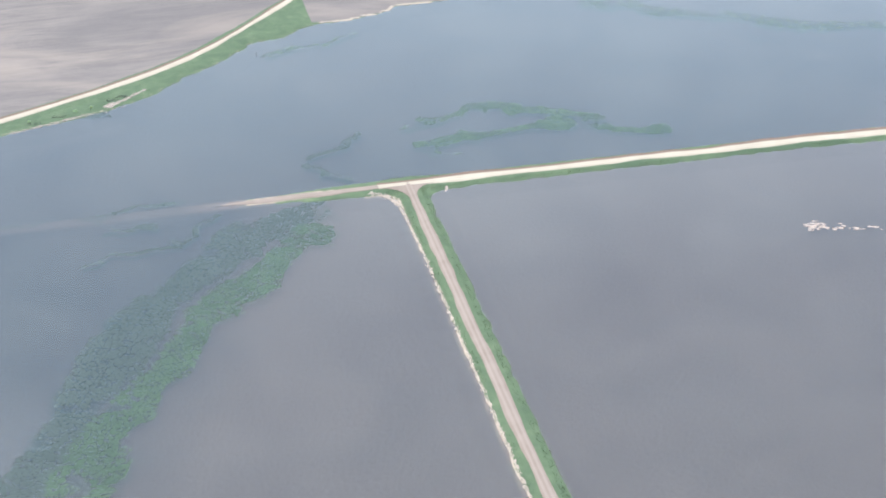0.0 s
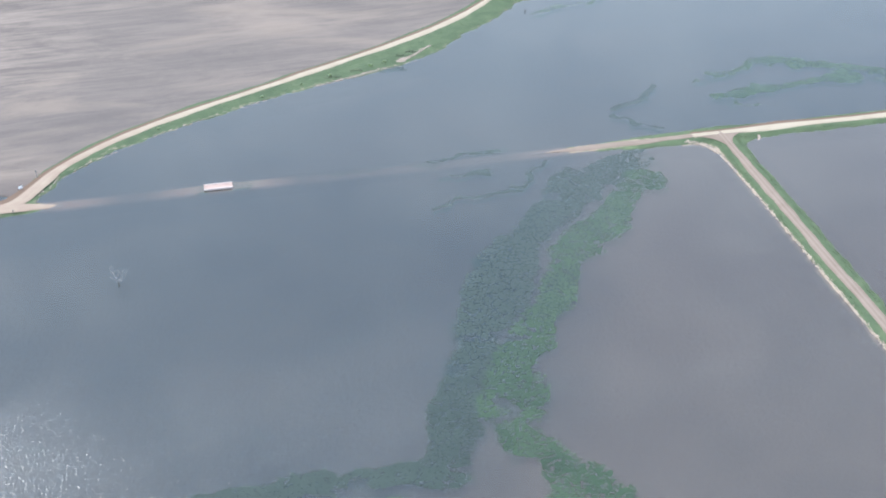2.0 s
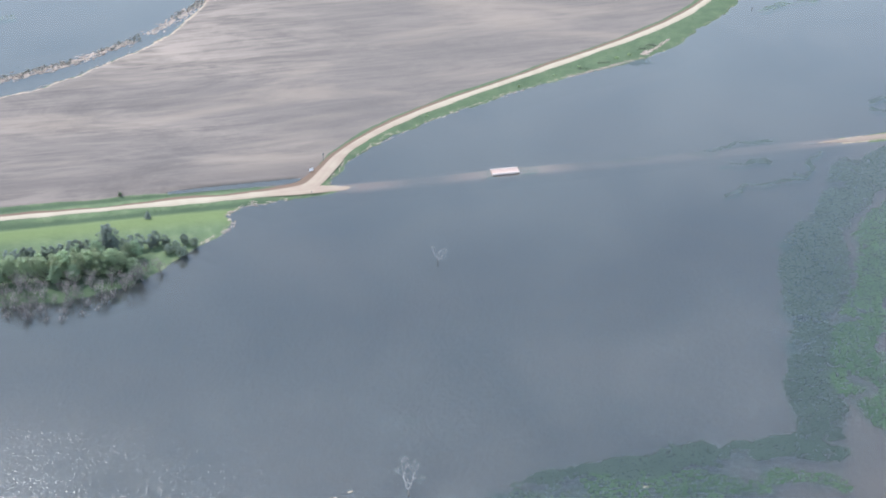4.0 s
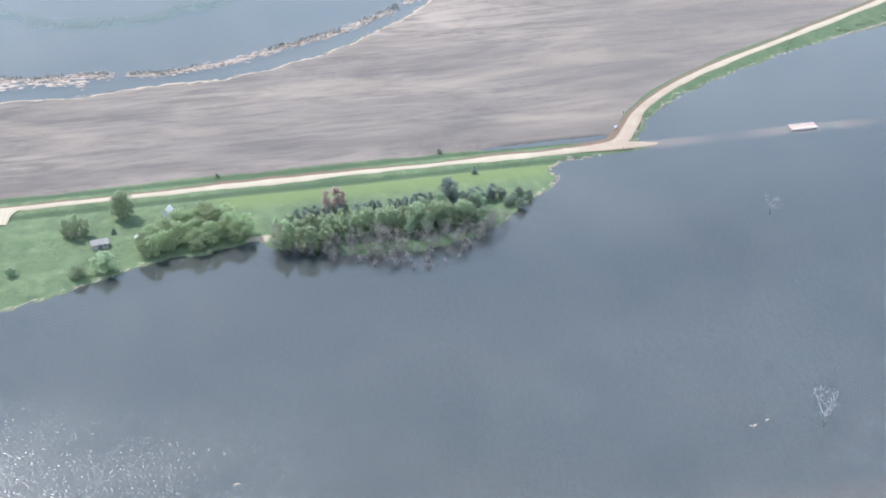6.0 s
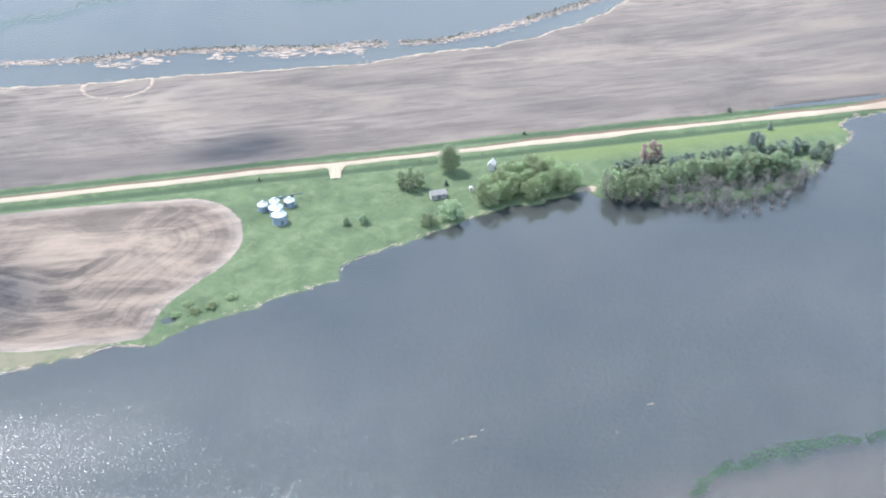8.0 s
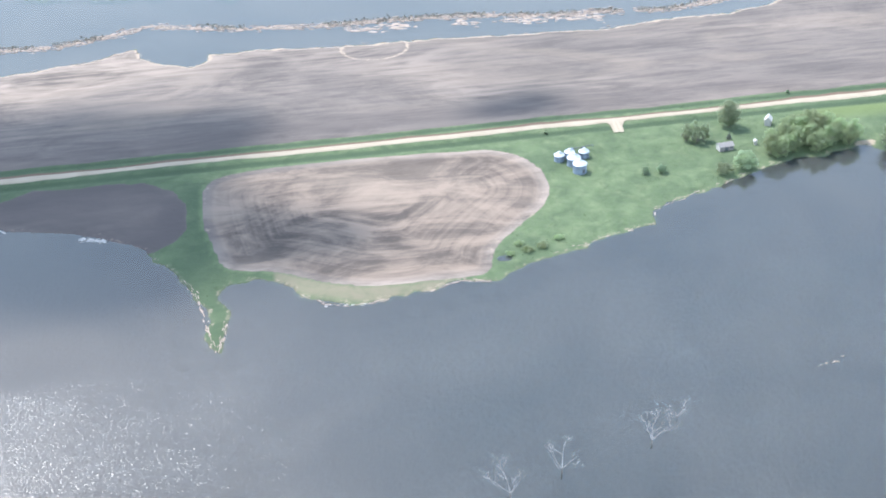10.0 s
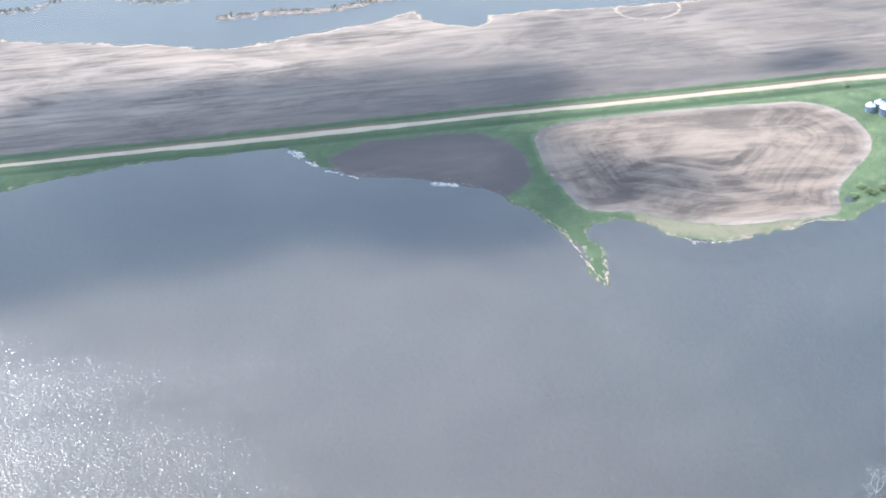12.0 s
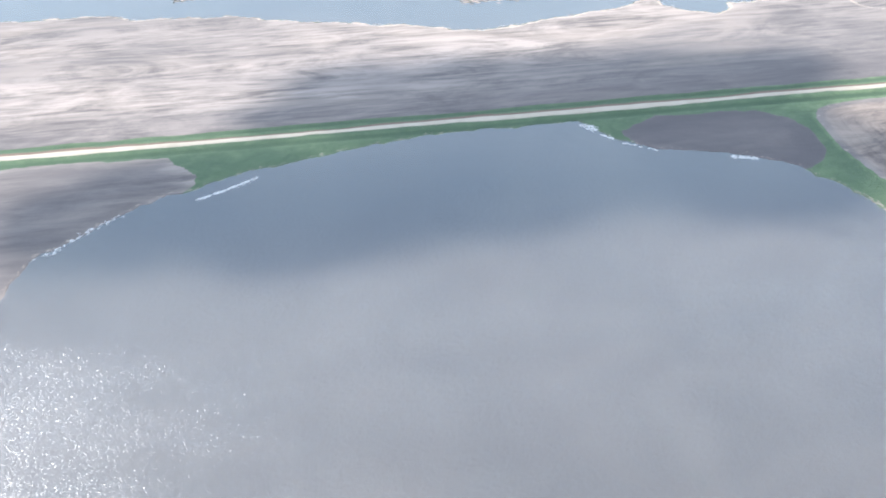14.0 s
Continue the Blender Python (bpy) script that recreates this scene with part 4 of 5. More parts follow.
plant("shade_bush", GREEN_BUSHES[1], -323.1, -35.8, 1.2, 2.2, "low green bush on the shore", "bush", "shore bushes")
plant("shade_bush", BUSHES[1], -342.0, -31.8, 0.6, 0.9, "small dark bush in the meadow", "bush", "meadow bushes")
plant("shade_bush", BUSHES[0], -338.0, -32.0, 0.72, 4.0, "small dark bush in the meadow", "bush", "meadow bushes")
plant("lawn_spruce", SPRUCES[0], -315.6, -18.0, 0.42, 1.0, "small dark spruce on the lawn", "tree", "lone trees")
plant("lawn_spruce", SPRUCES[1], -227.0, -7.2, 0.5, 2.0, "small dark spruce on the mown grass", "tree", "lone trees")
LOW_BUSHES = [broadleaf(91 + i, 1.2, 2.0, 0.11, LEAF_WILLOW, clumps=40, per=40, stem=0.15) for i in range(2)]
scatter([(-382.0, -61.4), (-378.8, -60.6), (-375.0, -59.8), (-379.6, -58.4), (-370.6, -57.4)], LOW_BUSHES, "meadow_bush", (0.55, 0.95), "low rank green bush in the meadow corner", "bush", "meadow bushes", 0.4)
for x, y, s in ((-290.5, 5.2, 0.3), (-233.6, 5.6, 0.34), (-361.0, -4.8, 0.26)):
    plant("verge_bush", BUSHES[0], x, y, s, x, "small dark bush on the road verge", "bush", "verge bushes")
for x, y, s in ((-81.5, 65.0, 0.28), (-99, 59.5, 0.24), (-120, 49.5, 0.22), (-150, 35.5, 0.2), (-108, 55.0, 0.2), (-86, 63.5, 0.3)):
    plant("shore_bush", LOW_BUSHES[1], x, y, 1.3 * s, x, "small dark bush on the road bank by the water", "bush", "bank bushes")

# Bleached trees standing in the flood.
for i, (x, y, s, turn) in enumerate([(-399, -141, 1.0, 0.2), (-389, -136, 0.85, 1.2), (-410, -154, 1.0, 5.1), (-420, -160, 0.95, 4.4), (-371, -131, 1.0, 2.6), (-364, -125, 0.6, 3.9), (-162, -40, 0.62, 0.5), (-183, -117, 1.0, 2.1)]):
    plant("bleached_snag", SNAGS[i % 4], x, y, s, turn, "bleached leafless dead tree standing in flood water", "dead tree", "drowned trees", lift=-0.4)


# ---- grain bins ----
def grain_bin(x, y, radius, wall, turn, label):
    """A corrugated steel bin with a ribbed cone roof, a filler cap, a door and a ladder."""
    root = thing("grain_bin", pose(x, y, stand(x, y, 0.0), 0, 0, turn), label, "grain bin", "grain bins")
    bm = bmesh.new()
    rings, z = [(radius + 0.06, -0.2), (radius + 0.06, 0.06), (radius, 0.08)], 0.08
    step = wall / 22
    for i in range(22):
        z += step / 2
        rings.append((radius + (0.022 if i % 2 else 0.0), z))
        z += step / 2
    lathe(bm, rings, 36, cap=False)
    part("wall", bm, GALVANISED, root, "corrugated galvanised wall")
    bm = bmesh.new()
    rise = radius * 0.56
    lathe(bm, [(radius + 0.02, wall - 0.02), (radius + 0.1, wall + 0.03), (radius * 0.62, wall + 0.03 + rise * 0.42), (0.24, wall + rise), (0.24, wall + rise + 0.02)], 36)
    roof = part("roof", bm, ROOF_STEEL, root, "pale cone roof")
    bm = bmesh.new()
    for i in range(18):
        a = i * math.pi / 9
        d, s = Vector((math.cos(a), math.sin(a), 0)), Vector((-math.sin(a), math.cos(a), 0)) * 0.025
        ends = [(d * (radius + 0.09), wall + 0.035), (d * 0.27, wall + rise + 0.005)]
        low = [p + s * k + Vector((0, 0, h)) for p, h in ends for k in (-1, 1)]
        high = [q + Vector((0, 0, 0.06)) for q in low]
        c = [bm.verts.new(q) for q in low + high]
        for f in ((4, 6, 7, 5), (0, 4, 5, 1), (1, 5, 7, 3), (3, 7, 6, 2), (2, 6, 4, 0)):
            bm.faces.new([c[k] for k in f])
    rib = part("rib", bm, ROOF_STEEL, roof)
    tagged(rib, kind="stuff")
    bm = bmesh.new()
    lathe(bm, [(0.27, wall + rise - 0.02), (0.27, wall + rise + 0.16), (0.33, wall + rise + 0.17), (0.06, wall + rise + 0.3)], 16)
    part("filler_cap", bm, ROOF_STEEL, root)
    bm = bmesh.new()
    box(bm, -0.34, 0.34, -radius - 0.07, -radius + 0.06, 0.35, 1.35)
    bmesh.ops.bevel(bm, geom=bm.edges[:], offset=0.02, segments=1, affect="EDGES")
    part("door", bm, DARK_STEEL, root, "dark steel door")
    bm = bmesh.new()
    for side in (-0.19, 0.19):
        box(bm, radius + 0.10, radius + 0.14, side - 0.02, side + 0.02, 0.2, wall + 0.15)
    for i in range(int(wall / 0.32)):
        box(bm, radius + 0.105, radius + 0.135, -0.17, 0.17, 0.35 + 0.32 * i, 0.38 + 0.32 * i)
    part("ladder", bm, DARK_STEEL, root)


grain_bin(-357.5, -26.9, 1.72, 2.35, 20, "large corrugated steel grain bin with a pale cone roof")
grain_bin(-358.0, -22.8, 1.68, 2.1, 70, "large corrugated steel grain bin behind its neighbour")
grain_bin(-361.0, -19.8, 1.28, 1.6, 130, "small corrugated steel grain bin at the cluster's end")
grain_bin(-358.1, -18.8, 1.28, 1.6, 200, "small corrugated steel grain bin beside the road lawn")
grain_bin(-354.5, -19.3, 1.3, 1.6, 300, "small corrugated steel grain bin with its filler cap up")


def grain_auger(x, y, turn):
    """A grain auger on two wheels, with its tube lowered beside the bins."""
    root = thing("grain_auger", pose(x, y, stand(x, y, 0.0), 0, 0, turn), "dark steel grain auger on wheels behind the bins", "auger")
    v, f = [], []
    limb(v, f, (-2.5, 0, 0.35), (2.6, 0, 1.35), 0.11, 0.11, 10)
    tube = new("tube", mesh_of("tube", v, f, DARK_STEEL))
    tube.parent = root
    v, f = [], []
    limb(v, f, (2.55, 0, 1.4), (2.75, 0, 0.95), 0.13, 0.1, 10)
    spout = new("spout", mesh_of("spout", v, f, GALVANISED))
    spout.parent = root
    bm = bmesh.new()
    box(bm, -2.9, -2.3, -0.35, 0.35, 0.08, 0.5)
    bmesh.ops.bevel(bm, geom=bm.edges[:], offset=0.06, segments=2, affect="EDGES")
    part("hopper", bm, GALVANISED, root, "galvanised feed hopper")
    bm = bmesh.new()
    box(bm, 0.15, 0.25, -0.6, 0.6, 0.3, 0.4)
    part("axle", bm, DARK_STEEL, root)
    for side in (-0.62, 0.62):
        v, f = [], []
        limb(v, f, (0.2, side - 0.08, 0.34), (0.2, side + 0.08, 0.34), 0.34, 0.34, 18)
        f += [tuple(range(17, -1, -1)), tuple(range(18, 36))]
        wheel = new("wheel", mesh_of("wheel", v, f, plain("black rubber", (0.035, 0.035, 0.035), 0.9)))
        wheel.parent = root


grain_auger(-353.9, -15.6, -12)


# ---- sheds ----
def shed(x, y, turn, long, deep, high, rise, wall, roof_paint, label, gate=True):
    """A gabled farm shed: four board walls, a roof of two slopes, a door and a window."""
    root = thing("farm_shed", pose(x, y, stand(x, y, 0.05), 0, 0, turn), label, "shed", "farm sheds")
    h, d = long / 2, deep / 2
    for name, side in (("wall", -1), ("wall", 1)):
        bm = bmesh.new()
        n = int(long / 0.3)
        for i in range(n):
            a = -h + long * i / n
            proud = 0.012 * (i % 2)
            box(bm, a, a + long / n, side * d - 0.05 - proud, side * d + 0.05 + proud, 0, high)
        part(name, bm, wall, root)
    for side in (-1, 1):
        bm = bmesh.new()
        c = [(side * h - 0.05, -d + 0.05, 0), (side * h - 0.05, d - 0.05, 0), (side * h - 0.05, d - 0.05, high), (side * h - 0.05, 0, high + rise - 0.03), (side * h - 0.05, -d + 0.05, high)]
        front = [bm.verts.new(p) for p in c]
        back = [bm.verts.new((p[0] + 0.1, p[1], p[2])) for p in c]
        bm.faces.new(front[::-1])
        bm.faces.new(back)
        for i in range(5):
            j = (i + 1) % 5
            bm.faces.new((front[i], front[j], back[j], back[i]))
        # Sunlight on the -x gable is put in as a white colour.
        part("gable", bm, WHITE_PAINT_AND_SUNLIT if side < 0 else wall, root)
    over = 0.22
    for side in (-1, 1):
        bm = bmesh.new()
        eave = (side * (d + over), high - rise * over / d)
        ridge = (0, high + rise)
        for i in range(int(deep / 0.5)):
            n = int(deep / 0.5)
            f0, f1 = i / n, (i + 1) / n + 0.02
            lift = 0.045 + 0.012 * (i % 2)
            y0, z0 = eave[0] + (ridge[0] - eave[0]) * f0, eave[1] + (ridge[1] - eave[1]) * f0
            y1, z1 = eave[0] + (ridge[0] - eave[0]) * min(1, f1), eave[1] + (ridge[1] - eave[1]) * min(1, f1)
            c = [bm.verts.new(p) for p in ((-h - over, y0, z0), (h + over, y0, z0), (h + over, y1, z1), (-h - over, y1, z1),
                                           (-h - over, y0, z0 + lift), (h + over, y0, z0 + lift), (h + over, y1, z1 + lift), (-h - over, y1, z1 + lift))]
            for q in ((3, 2, 1, 0), (4, 5, 6, 7), (0, 1, 5, 4), (1, 2, 6, 5), (2, 3, 7, 6), (3, 0, 4, 7)):
                bm.faces.new([c[k] for k in q])
        part("roof_slope", bm, roof_paint, root)
    if gate:
        bm = bmesh.new()
        box(bm, -long * 0.12, long * 0.12, -d - 0.11, -d - 0.03, 0.02, high * 0.85)
        part("door", bm, DARK_STEEL, root, "dark open doorway leaf")
        bm = bmesh.new()
        box(bm, long * 0.25, long * 0.38, -d - 0.10, -d - 0.03, high * 0.45, high * 0.8)
        part("window", bm, DARK_STEEL, root)


shed(-318.6, -23.3, 6, 3.7, 2.2, 1.4, 0.55, BOARDS, SHINGLE, "low grey board shed on the lawn, its sunlit gable coloured white")
shed(-302.9, -12.4, 62, 2.1, 1.6, 1.7, 0.9, WHITE_PAINT_AND_SUNLIT, WHITE_PAINT_AND_SUNLIT, "white painted hut with a steep pale roof")
shed(-310.2, -22.6, 80, 0.7, 0.6, 1.2, 0.25, WHITE_PAINT_AND_SUNLIT, WHITE_PAINT_AND_SUNLIT, "tiny white shed at the edge of the grove", gate=False)


# ---- bridge, sign, posts ----
def bridge():
    """The flooded road's short concrete bridge, whose deck stands clear of the water."""
    root = thing("road_bridge", pose(-136.4, -0.4, 0), "pale concrete road bridge deck standing clear of the flood", "bridge")
    bm = bmesh.new()
    for i in range(4):
        box(bm, -3.55 + i * 1.78, -3.55 + i * 1.78 + 1.765, -1.2, 1.2, 0.08, 0.32)
    part("deck", bm, CONCRETE, root)
    for side in (-1, 1):
        bm = bmesh.new()
        box(bm, -3.6, 3.6, side * 1.25 - 0.14, side * 1.25 + 0.14, 0.02, 0.5)
        bmesh.ops.bevel(bm, geom=bm.edges[:], offset=0.04, segments=1, affect="EDGES")
        part("kerb", bm, plain("pale kerb concrete", (0.60, 0.50, 0.45)), root, "pale kerb beam")
    for end in (-1, 1):
        bm = bmesh.new()
        box(bm, end * 3.3 - 0.3, end * 3.3 + 0.3, -1.3, 1.3, -1.6, 0.11)
        part("abutment", bm, CONCRETE, root)


def road_sign(x, y):
    root = thing("road_sign", pose(x, y, stand(x, y), 0, 0, 20), "white road sign board on two posts beside the bend", "sign")
    for side in (-0.32, 0.32):
        bm = bmesh.new()
        box(bm, side - 0.05, side + 0.05, -0.04, 0.04, 0, 1.0)
        part("post", bm, BOARDS, root)
    bm = bmesh.new()
    box(bm, -0.55, 0.55, -0.09, -0.045, 0.55, 1.25)
    bmesh.ops.bevel(bm, geom=bm.edges[:], offset=0.015, segments=1, affect="EDGES")
    part("board", bm, SIGN_WHITE, root)


def marker_post(x, y, high):
    root = thing("marker_post", pose(x, y, stand(x, y)), "thin weathered wooden marker post", "post", "marker posts")
    bm = bmesh.new()
    lathe(bm, [(0.09, -0.2), (0.085, high * 0.5), (0.07, high), (0.03, high + 0.05)], 8)
    part("pole", bm, BOARDS, root)
    bm = bmesh.new()
    box(bm, -0.13, 0.13, -0.12, -0.07, high * 0.72, high * 0.95)
    part("plate", bm, DARK_STEEL, root)


bridge()
road_sign(-185.4, 8.6)
marker_post(-181.6, 14.2, 2.4)
marker_post(-186.8, -2.6, 0.9)
marker_post(-29.6, 94.6, 1.9)
# Driveway from the west road to the farmstead.
road_strip("driveway", stepped([(-341.3, -0.8), (-341.6, -4.5), (-342.0, -8.4)], 0.8), 1.25, lambda x: 0.56, "short gravel driveway off the west road", 29)
for i, (c, u) in enumerate([((-343.0, -1.7), (-1, 0)), ((-339.9, -1.7), (1, 0))]):
    road_fillet(f"road_corner_{i + 3}", c, u, (0, -1), 3.2, 0.665, "gravel in the rounded mouth of the driveway")


# ---- straw, weed, grass and foam ----
def along(rng, line, count, wide):
    """Random places beside a broken line."""
    lengths = [math.dist(a, b) for a, b in zip(line[:-1], line[1:])]
    for _ in range(count):
        i = rng.choices(range(len(lengths)), lengths)[0]
        f = rng.random()
        (ax, ay), (bx, by) = line[i], line[i + 1]
        off = rng.gauss(0, wide)
        nx, ny = -(by - ay) / lengths[i], (bx - ax) / lengths[i]
        yield ax + (bx - ax) * f + nx * off, ay + (by - ay) * f + ny * off, math.atan2(by - ay, bx - ax)


def mats(name, places, rng, material, long, deep, high, label, category):
    """Low ragged floating heaps, joined in one mesh."""
    verts, faces = [], []
    places = list(places)
    for (x, y, a), ground in zip(places, heights([p[:2] for p in places])):
        lift = max(0.0, float(ground))
        l, d, h = (v * rng.uniform(0.4, 1.5) for v in (long, deep, high))
        base, n = len(verts), 11
        for ring, z in ((1.0, -0.05), (0.72, h * 0.7)):
            for i in range(n):
                t = i * 6.283 / n
                r = ring * rng.uniform(0.65, 1.15)
                u, v = math.cos(t) * l * r, math.sin(t) * d * r
                verts.append((x + u * math.cos(a) - v * math.sin(a), y + u * math.sin(a) + v * math.cos(a), z + lift))
        verts.append((x, y, h + lift))
        for i in range(n):
            j = (i + 1) % n
            faces += [(base + i, base + j, base + n + j, base + n + i), (base + n + i, base + n + j, base + 2 * n)]
    return tagged(new(name, mesh_of(name, verts, faces, material)), label, category, kind="stuff")


def tufts(name, places, rng, material, high, label, category, blades=5, flop=0.6, z_of=None):
    """Tufts of bent blades, joined in one mesh."""
    places = list(places)
    ground = heights(places) if z_of is None else [z_of] * len(places)
    verts, faces = [], []
    for (x, y), z in zip(places, ground):
        for _ in range(blades):
            a, h = rng.uniform(0, 6.283), high * rng.uniform(0.5, 1.3)
            dx, dy = math.cos(a), math.sin(a)
            w, lean = h * 0.22, h * flop * rng.uniform(0.4, 1.4)
            ox, oy = x + rng.gauss(0, high * 0.45), y + rng.gauss(0, high * 0.45)
            base = len(verts)
            verts += [(ox - dy * w, oy + dx * w, z - 0.03), (ox + dy * w, oy - dx * w, z - 0.03),
                      (ox + dx * lean * 0.5 + dy * w * 0.7, oy + dy * lean * 0.5 - dx * w * 0.7, z + h * 0.75),
                      (ox + dx * lean * 0.5 - dy * w * 0.7, oy + dy * lean * 0.5 + dx * w * 0.7, z + h * 0.75), (ox + dx * lean, oy + dy * lean, z + h)]
            faces += [(base, base + 1, base + 2, base + 3), (base + 3, base + 2, base + 4)]
    return tagged(new(name, mesh_of(name, verts, faces, material)), label, category, kind="stuff")


rng = random.Random(5)
# The drowned brush line off the north shore: floating straw with dead stems in it.
LINE_FAR = [(-625, 108), (-606, 110), (-592, 110.5), (-581, 118), (-564, 115), (-554, 108), (-540, 106)]
LINE_MID = [(-531, 88), (-514, 88.5), (-496, 86), (-476, 92), (-466, 97), (-439, 88.5), (-409, 84.5), (-392, 84.5), (-366, 82.5), (-337, 76), (-323, 76.5)]
LINE_EAST = [(-323, 76), (-304, 72.5), (-286, 76), (-268, 84), (-248, 93), (-229, 107), (-222, 114), (-205, 138)]
reed = []
for line, much in ((LINE_FAR, 220), (LINE_MID, 1900), (LINE_EAST, 1250)):
    reed += list(along(rng, line, much, 1.1))
mats("floating_straw", [p for p in reed if lattice(np.array([p[0]]), np.array([p[1]]), 9, 77)[0] > -0.7], rng, STRAW, 0.85, 0.22, 0.12, "pale floating straw drift along a drowned brush line", "straw")
stems = [(x, y) for line, much in ((LINE_FAR, 260), (LINE_MID, 1000), (LINE_EAST, 600)) for x, y, _ in along(rng, [(a, b + 1.2) for a, b in line], much, 0.9)]
tufts("drowned_stems", [p for p in stems if lattice(np.array([p[0]]), np.array([p[1]]), 7, 78)[0] > -0.3], rng, plain("dark drowned stems", (0.29, 0.28, 0.24), low=(0.18, 0.18, 0.15)), 0.5,
      "dark drowned stems standing in the straw line", "reeds", 5, 0.5, 0.0)
inner = list(along(rng, [(-520, 84), (-498, 80), (-470, 84)], 70, 1.0)) + list(along(rng, [(-420, 79), (-370, 78.5), (-330, 72), (-300, 70)], 420, 1.6))
mats("straw_rafts", [p for p in inner if lattice(np.array([p[0]]), np.array([p[1]]), 8, 79)[0] > 0.12], rng, STRAW, 1.3, 0.4, 0.1, "torn rafts of pale straw on the water", "straw")
# Straw wrack on the west side of the stem road and foam at the spit.
wrack = list(along(rng, [(-11, -4.0), (-8, -5.4), (-5.8, -9.5), (-5.1, -17), (-4.6, -34), (-4.5, -60), (-4.5, -95), (-4.5, -130), (-4.5, -170)], 1300, 0.2))
wrack += list(along(rng, [(-12, -3.9), (-8.6, -4.9), (-6.2, -8.0), (-5.4, -11.0)], 170, 0.4))
mats("straw_wrack", wrack, rng, WRACK, 0.38, 0.14, 0.06, "pale straw washed against the road bank", "straw")
foam = list(along(rng, [(-513, -8.2), (-509.6, -12.4)], 55, 0.6)) + list(along(rng, [(-509, -15), (-506.6, -18)], 22, 0.4)) + list(along(rng, [(-505, -20.5), (-497, -26.6)], 14, 0.3)) + list(along(rng, [(-479, -33.4), (-473, -35.6)], 60, 0.35))
foam += list(along(rng, [(-426, -73.0), (-417, -74.8)], 7, 0.3)) + list(along(rng, [(-615, -31.5), (-607, -27), (-600, -22.5)], 150, 0.12))
spit = list(along(rng, [(-455, -57), (-452.5, -64), (-451, -74), (-449.4, -84)], 60, 0.25)) + list(along(rng, [(-448.6, -86), (-447.2, -80), (-446.6, -75)], 40, 0.3))
foam += list(along(rng, [(-652.6, -54), (-647.6, -50.6), (-640, -42), (-631.5, -34.6)], 60, 0.35))
mats("dried_foam", foam + [(x + rng.gauss(0, 0.3), y + rng.gauss(0, 0.3), a) for x, y, a in foam], rng, FOAM, 0.45, 0.11, 0.06, "white dried foam on the shore", "foam")
drift = list(along(rng, [(92.5, -44.6), (97.5, -45.6)], 46, 0.9)) + list(along(rng, [(97, -46), (104.8, -48.6), (111.5, -49.5), (120, -51)], 26, 0.7)) + list(along(rng, [(8.2, -6.2), (9.0, -4.6)], 7, 0.25))
mats("drift_bar", drift, rng, STRAW, 0.7, 0.3, 0.08, "pale drift stranded in the shallows", "drift")
flotsam = list(along(rng, [(-334, -115.6), (-325.4, -113.4)], 7, 0.3)) + list(along(rng, [(-197, -115.4), (-192, -113.8)], 4, 0.15)) + list(along(rng, [(-161, -127.6), (-160, -127.4)], 2, 0.1)) + list(along(rng, [(-140.4, -123.6), (-139.6, -123.5)], 2, 0.1)) + list(along(rng, [(-293, -111.9), (-292.4, -111.7)], 2, 0.1)) + list(along(rng, [(-301.8, -118.7), (-301.2, -118.6)], 1, 0.1))
mats("flotsam", flotsam, rng, WRACK, 0.42, 0.16, 0.06, "small tan driftwood and straw floating on the flood", "drift")
shore = spit + list(along(rng, [(-104, 53.6), (-92, 57.8), (-82, 61.4)], 130, 0.25)) + list(along(rng, [(-77.6, 65.2), (-74.5, 66.2)], 70, 0.6)) + list(along(rng, [(-76.5, 65.6), (-72.9, 67.6), (-65.6, 74.3)], 150, 0.35)) + list(along(rng, SHORE_SPIT[19:], 45, 0.25)) + list(along(rng, SHORE_FARM[:3], 40, 0.25)) + list(along(rng, SHORE_FARM[4:12], 60, 0.35)) + list(along(rng, SHORE_FARM[22:], 90, 0.4)) + list(along(rng, SHORE_BEND[:12], 110, 0.3)) + list(along(rng, SHORE_NORTH[2:], 620, 0.5))
mats("shore_straw", shore, rng, STRAW, 0.75, 0.11, 0.06, "thin line of washed-up straw at the water's edge", "straw")


def pads(name, places, rng, material, size, level, label):
    """Flat ragged sprays of weed that lie in the water's skin, joined in one mesh."""
    verts, faces = [], []
    for x, y in places:
        r, a, z = size * rng.uniform(0.35, 1.25), rng.uniform(0, 6.283), level + rng.uniform(-0.003, 0.003)
        base = len(verts)
        for i in range(7):
            t, q = a + i * 0.8976, r * rng.uniform(0.35, 1.0)
            verts.append((x + math.cos(t) * q * 1.3, y + math.sin(t) * q, z))
        faces.append(tuple(range(base, base + 7)))
    return tagged(new(name, mesh_of(name, verts, faces, material)), label, "water weed", kind="stuff")


def thick(count, x0, x1, y0, y1, keep, seed):
    """Random places in a rectangle, kept where keep(x, y) says so."""
    gen = np.random.default_rng(seed)
    x, y = gen.uniform(x0, x1, count), gen.uniform(y0, y1, count)
    good = keep(x, y, gen.random(count))
    return list(zip(x[good].tolist(), y[good].tolist()))


def weed_keep(x, y, roll, beds=None):
    torn = 0.84 + 0.25 * lattice(x, y, 2.6, 91) + 0.6 * lattice(x, y, 8, 92)
    return weed_at(x, y, beds) * torn > 0.26 + 0.3 * roll


def meadow_keep(x, y, roll):
    z, m = lay_of_land(x, y)
    return (z > 0.12) & (m["soil"] < 0.3) & (m["mown"] < 0.3) & (np.minimum(to_line(x, y, ROAD_WEST), np.minimum(to_line(x, y, ROAD_STEM), to_line(x, y, ROAD_EAST))) > 2.3) & (
        0.5 + 0.5 * lattice(x, y, 6, 93) > roll)


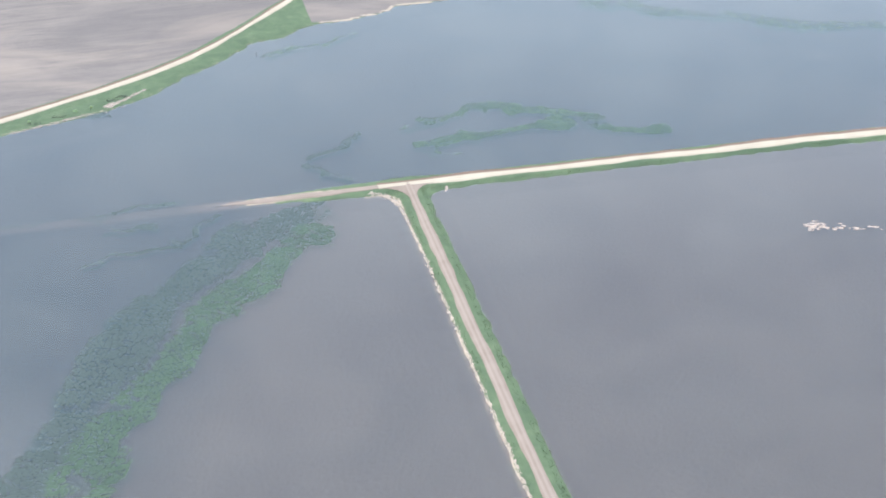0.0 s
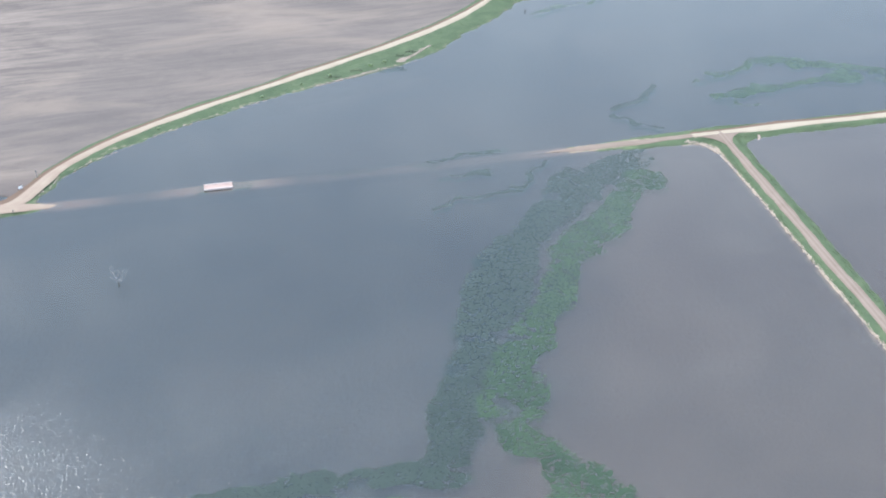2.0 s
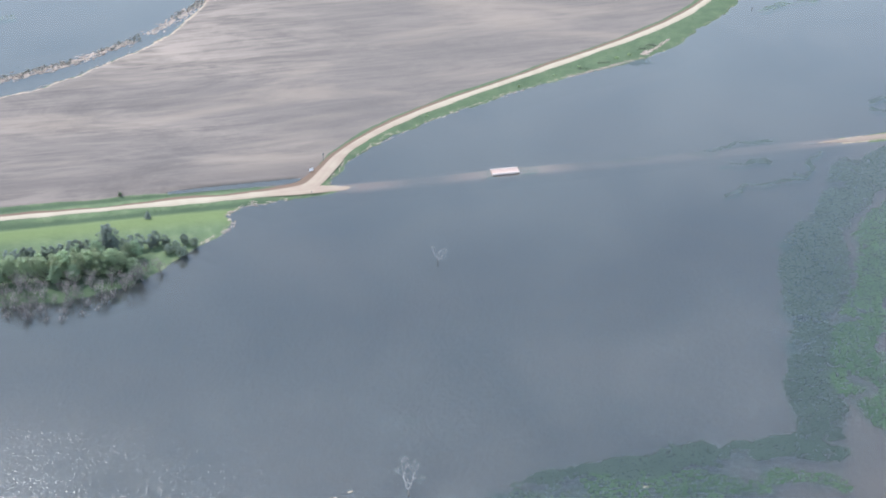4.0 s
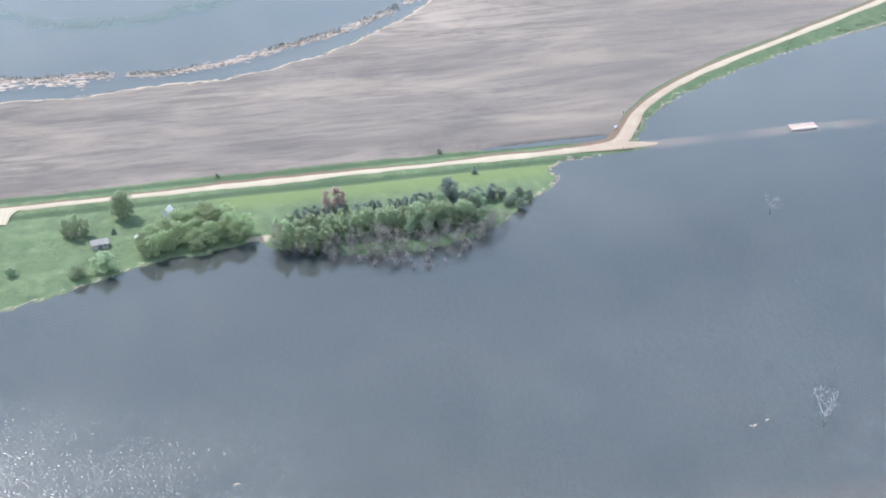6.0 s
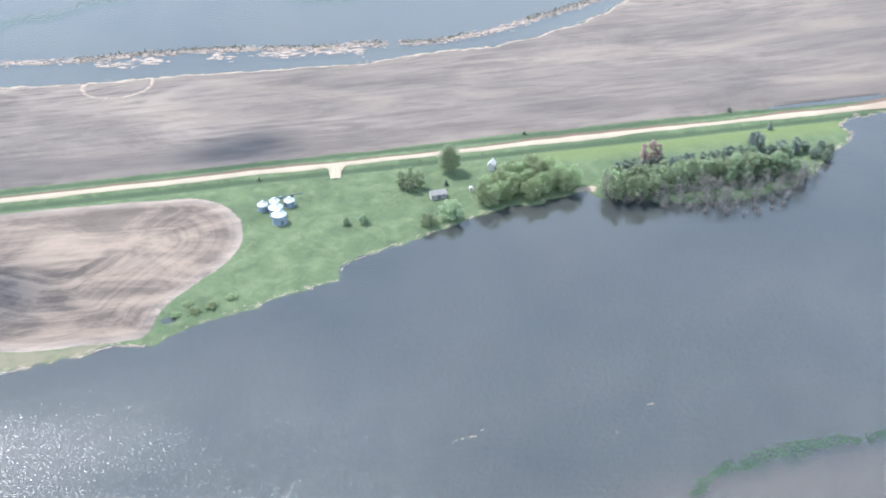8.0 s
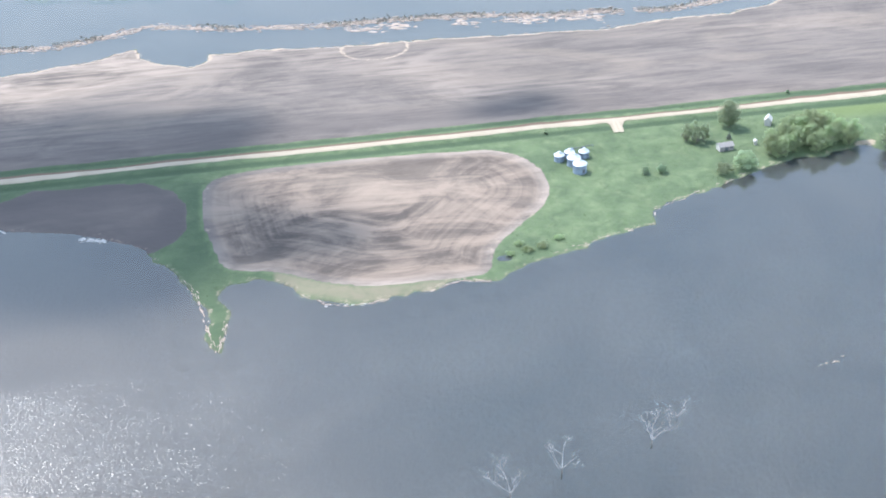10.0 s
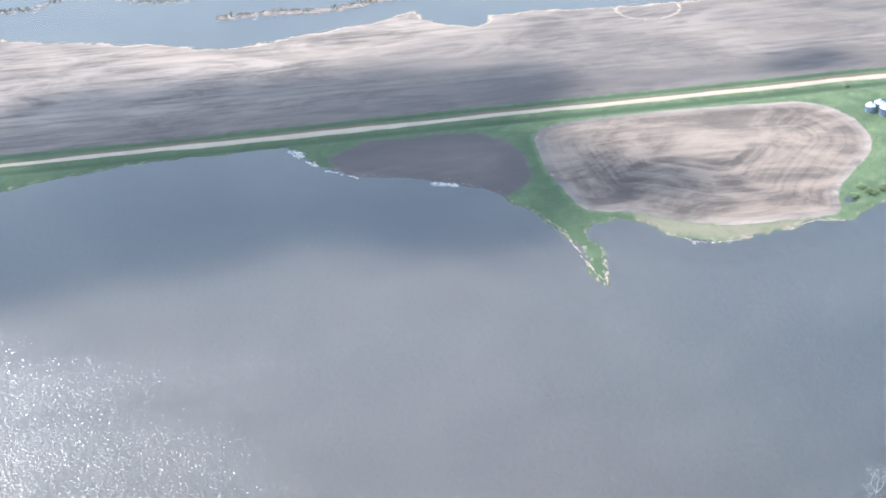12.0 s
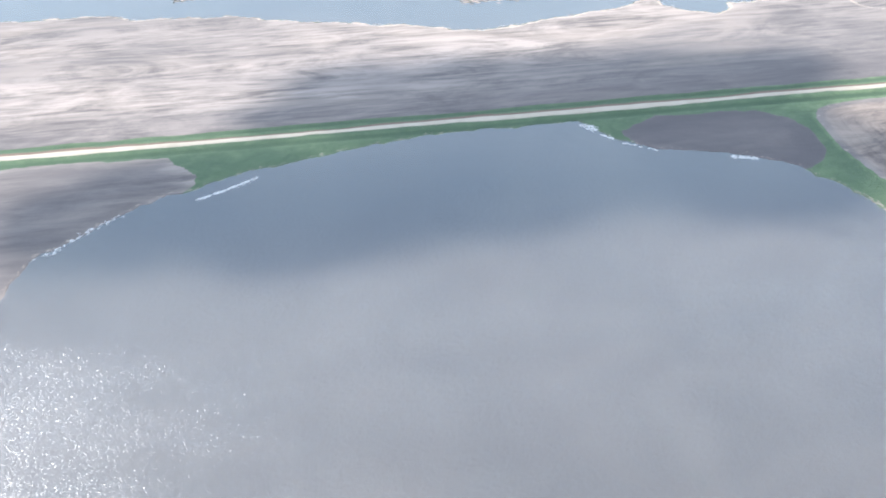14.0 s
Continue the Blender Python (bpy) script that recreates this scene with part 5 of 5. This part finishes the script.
pads("sunken_weed", thick(78000, -112, -15, -118, -2, lambda x, y, roll: weed_keep(x, y, roll, WEEDS[:1]), 11) + thick(22000, -180, -94, -128, -108, lambda x, y, roll: weed_keep(x, y, roll, WEEDS[12:13]), 17) + [(rng.gauss(-80, 1.8), rng.gauss(60.0, 0.9)) for _ in range(260)] + thick(9000, -30, 0, 0, 34, lambda x, y, roll: weed_keep(x, y, roll, WEEDS[5:7]), 12)
     + thick(11000, -88, -44, -28, 5, lambda x, y, roll: weed_keep(x, y, roll, WEEDS[15:]), 14), rng, SUNKEN, 0.4, 0.005, "dark sunken weed bed just under the surface")
pads("water_weed", thick(90000, -105, -24, -150, -6, lambda x, y, roll: weed_keep(x, y, roll, WEEDS[1:2]), 1) + thick(48000, -30, 82, 0, 48, lambda x, y, roll: weed_keep(x, y, roll, WEEDS[2:5]), 2), rng, WEED, 0.36, 0.005,
     "green weed breaking the surface of the flood")
pads("far_weed", thick(16000, 85, 205, 70, 120, weed_keep, 3) + thick(4000, -32, 8, 88, 108, weed_keep, 13) + thick(27000, -545, -265, 110, 150, weed_keep, 4) + thick(40000, -295, -100, -145, -106, lambda x, y, roll: weed_keep(x, y, roll, WEEDS[11:12] + WEEDS[13:14]), 8), rng, WEED, 0.36, 0.005,
     "green weed bed in the open flood")
tufts("meadow_grass", thick(16000, -395, -285, -75, -4, meadow_keep, 5) + thick(5000, -470, -435, -88, -5, meadow_keep, 6), rng, BLADE, 0.14, "rank green meadow grass round the farmstead", "grass", 4)
tufts("bank_grass", thick(16000, -8, 190, -6, 6, meadow_keep, 7) + thick(20000, -8, 8, -170, -3, meadow_keep, 9) + thick(16000, -190, 0, 0, 130, meadow_keep, 10), rng, BANK_BLADE, 0.15,
      "rank green grass on the road banks", "grass", 4)
clumps = [(rng.gauss(x, sx), rng.gauss(y, sy)) for x, y, sx, sy, n in ((-72.4, 70.8, 1.8, 0.6, 70), (-75.6, 68.4, 1.4, 0.5, 45), (-90.6, 61.0, 1.3, 0.5, 40), (-98, 58.0, 1.6, 0.4, 35)) for _ in range(n)]
tufts("shore_brush", clumps, rng, plain("dark matted brush", (0.115, 0.125, 0.092), low=(0.08, 0.088, 0.066)), 0.2, "low dark brush clumps on the grassy bank behind the straw", "brush", 5, 0.7)
tufts("ditch_reeds", thick(9000, -660, -205, 2.2, 4.8, lambda x, y, roll: 0.6 + 0.5 * lattice(x, y, 9, 94) > roll, 15)
      + thick(11000, -660, -212, -5.9, -2.6, lambda x, y, roll: (0.5 + 0.5 * lattice(x, y, 11, 95) > roll) & (np.abs(x + 341.6) > 4), 16), rng, BANK_BLADE, 0.13, "dark rank reeds in the ditches along the road", "reeds", 3, 0.5)
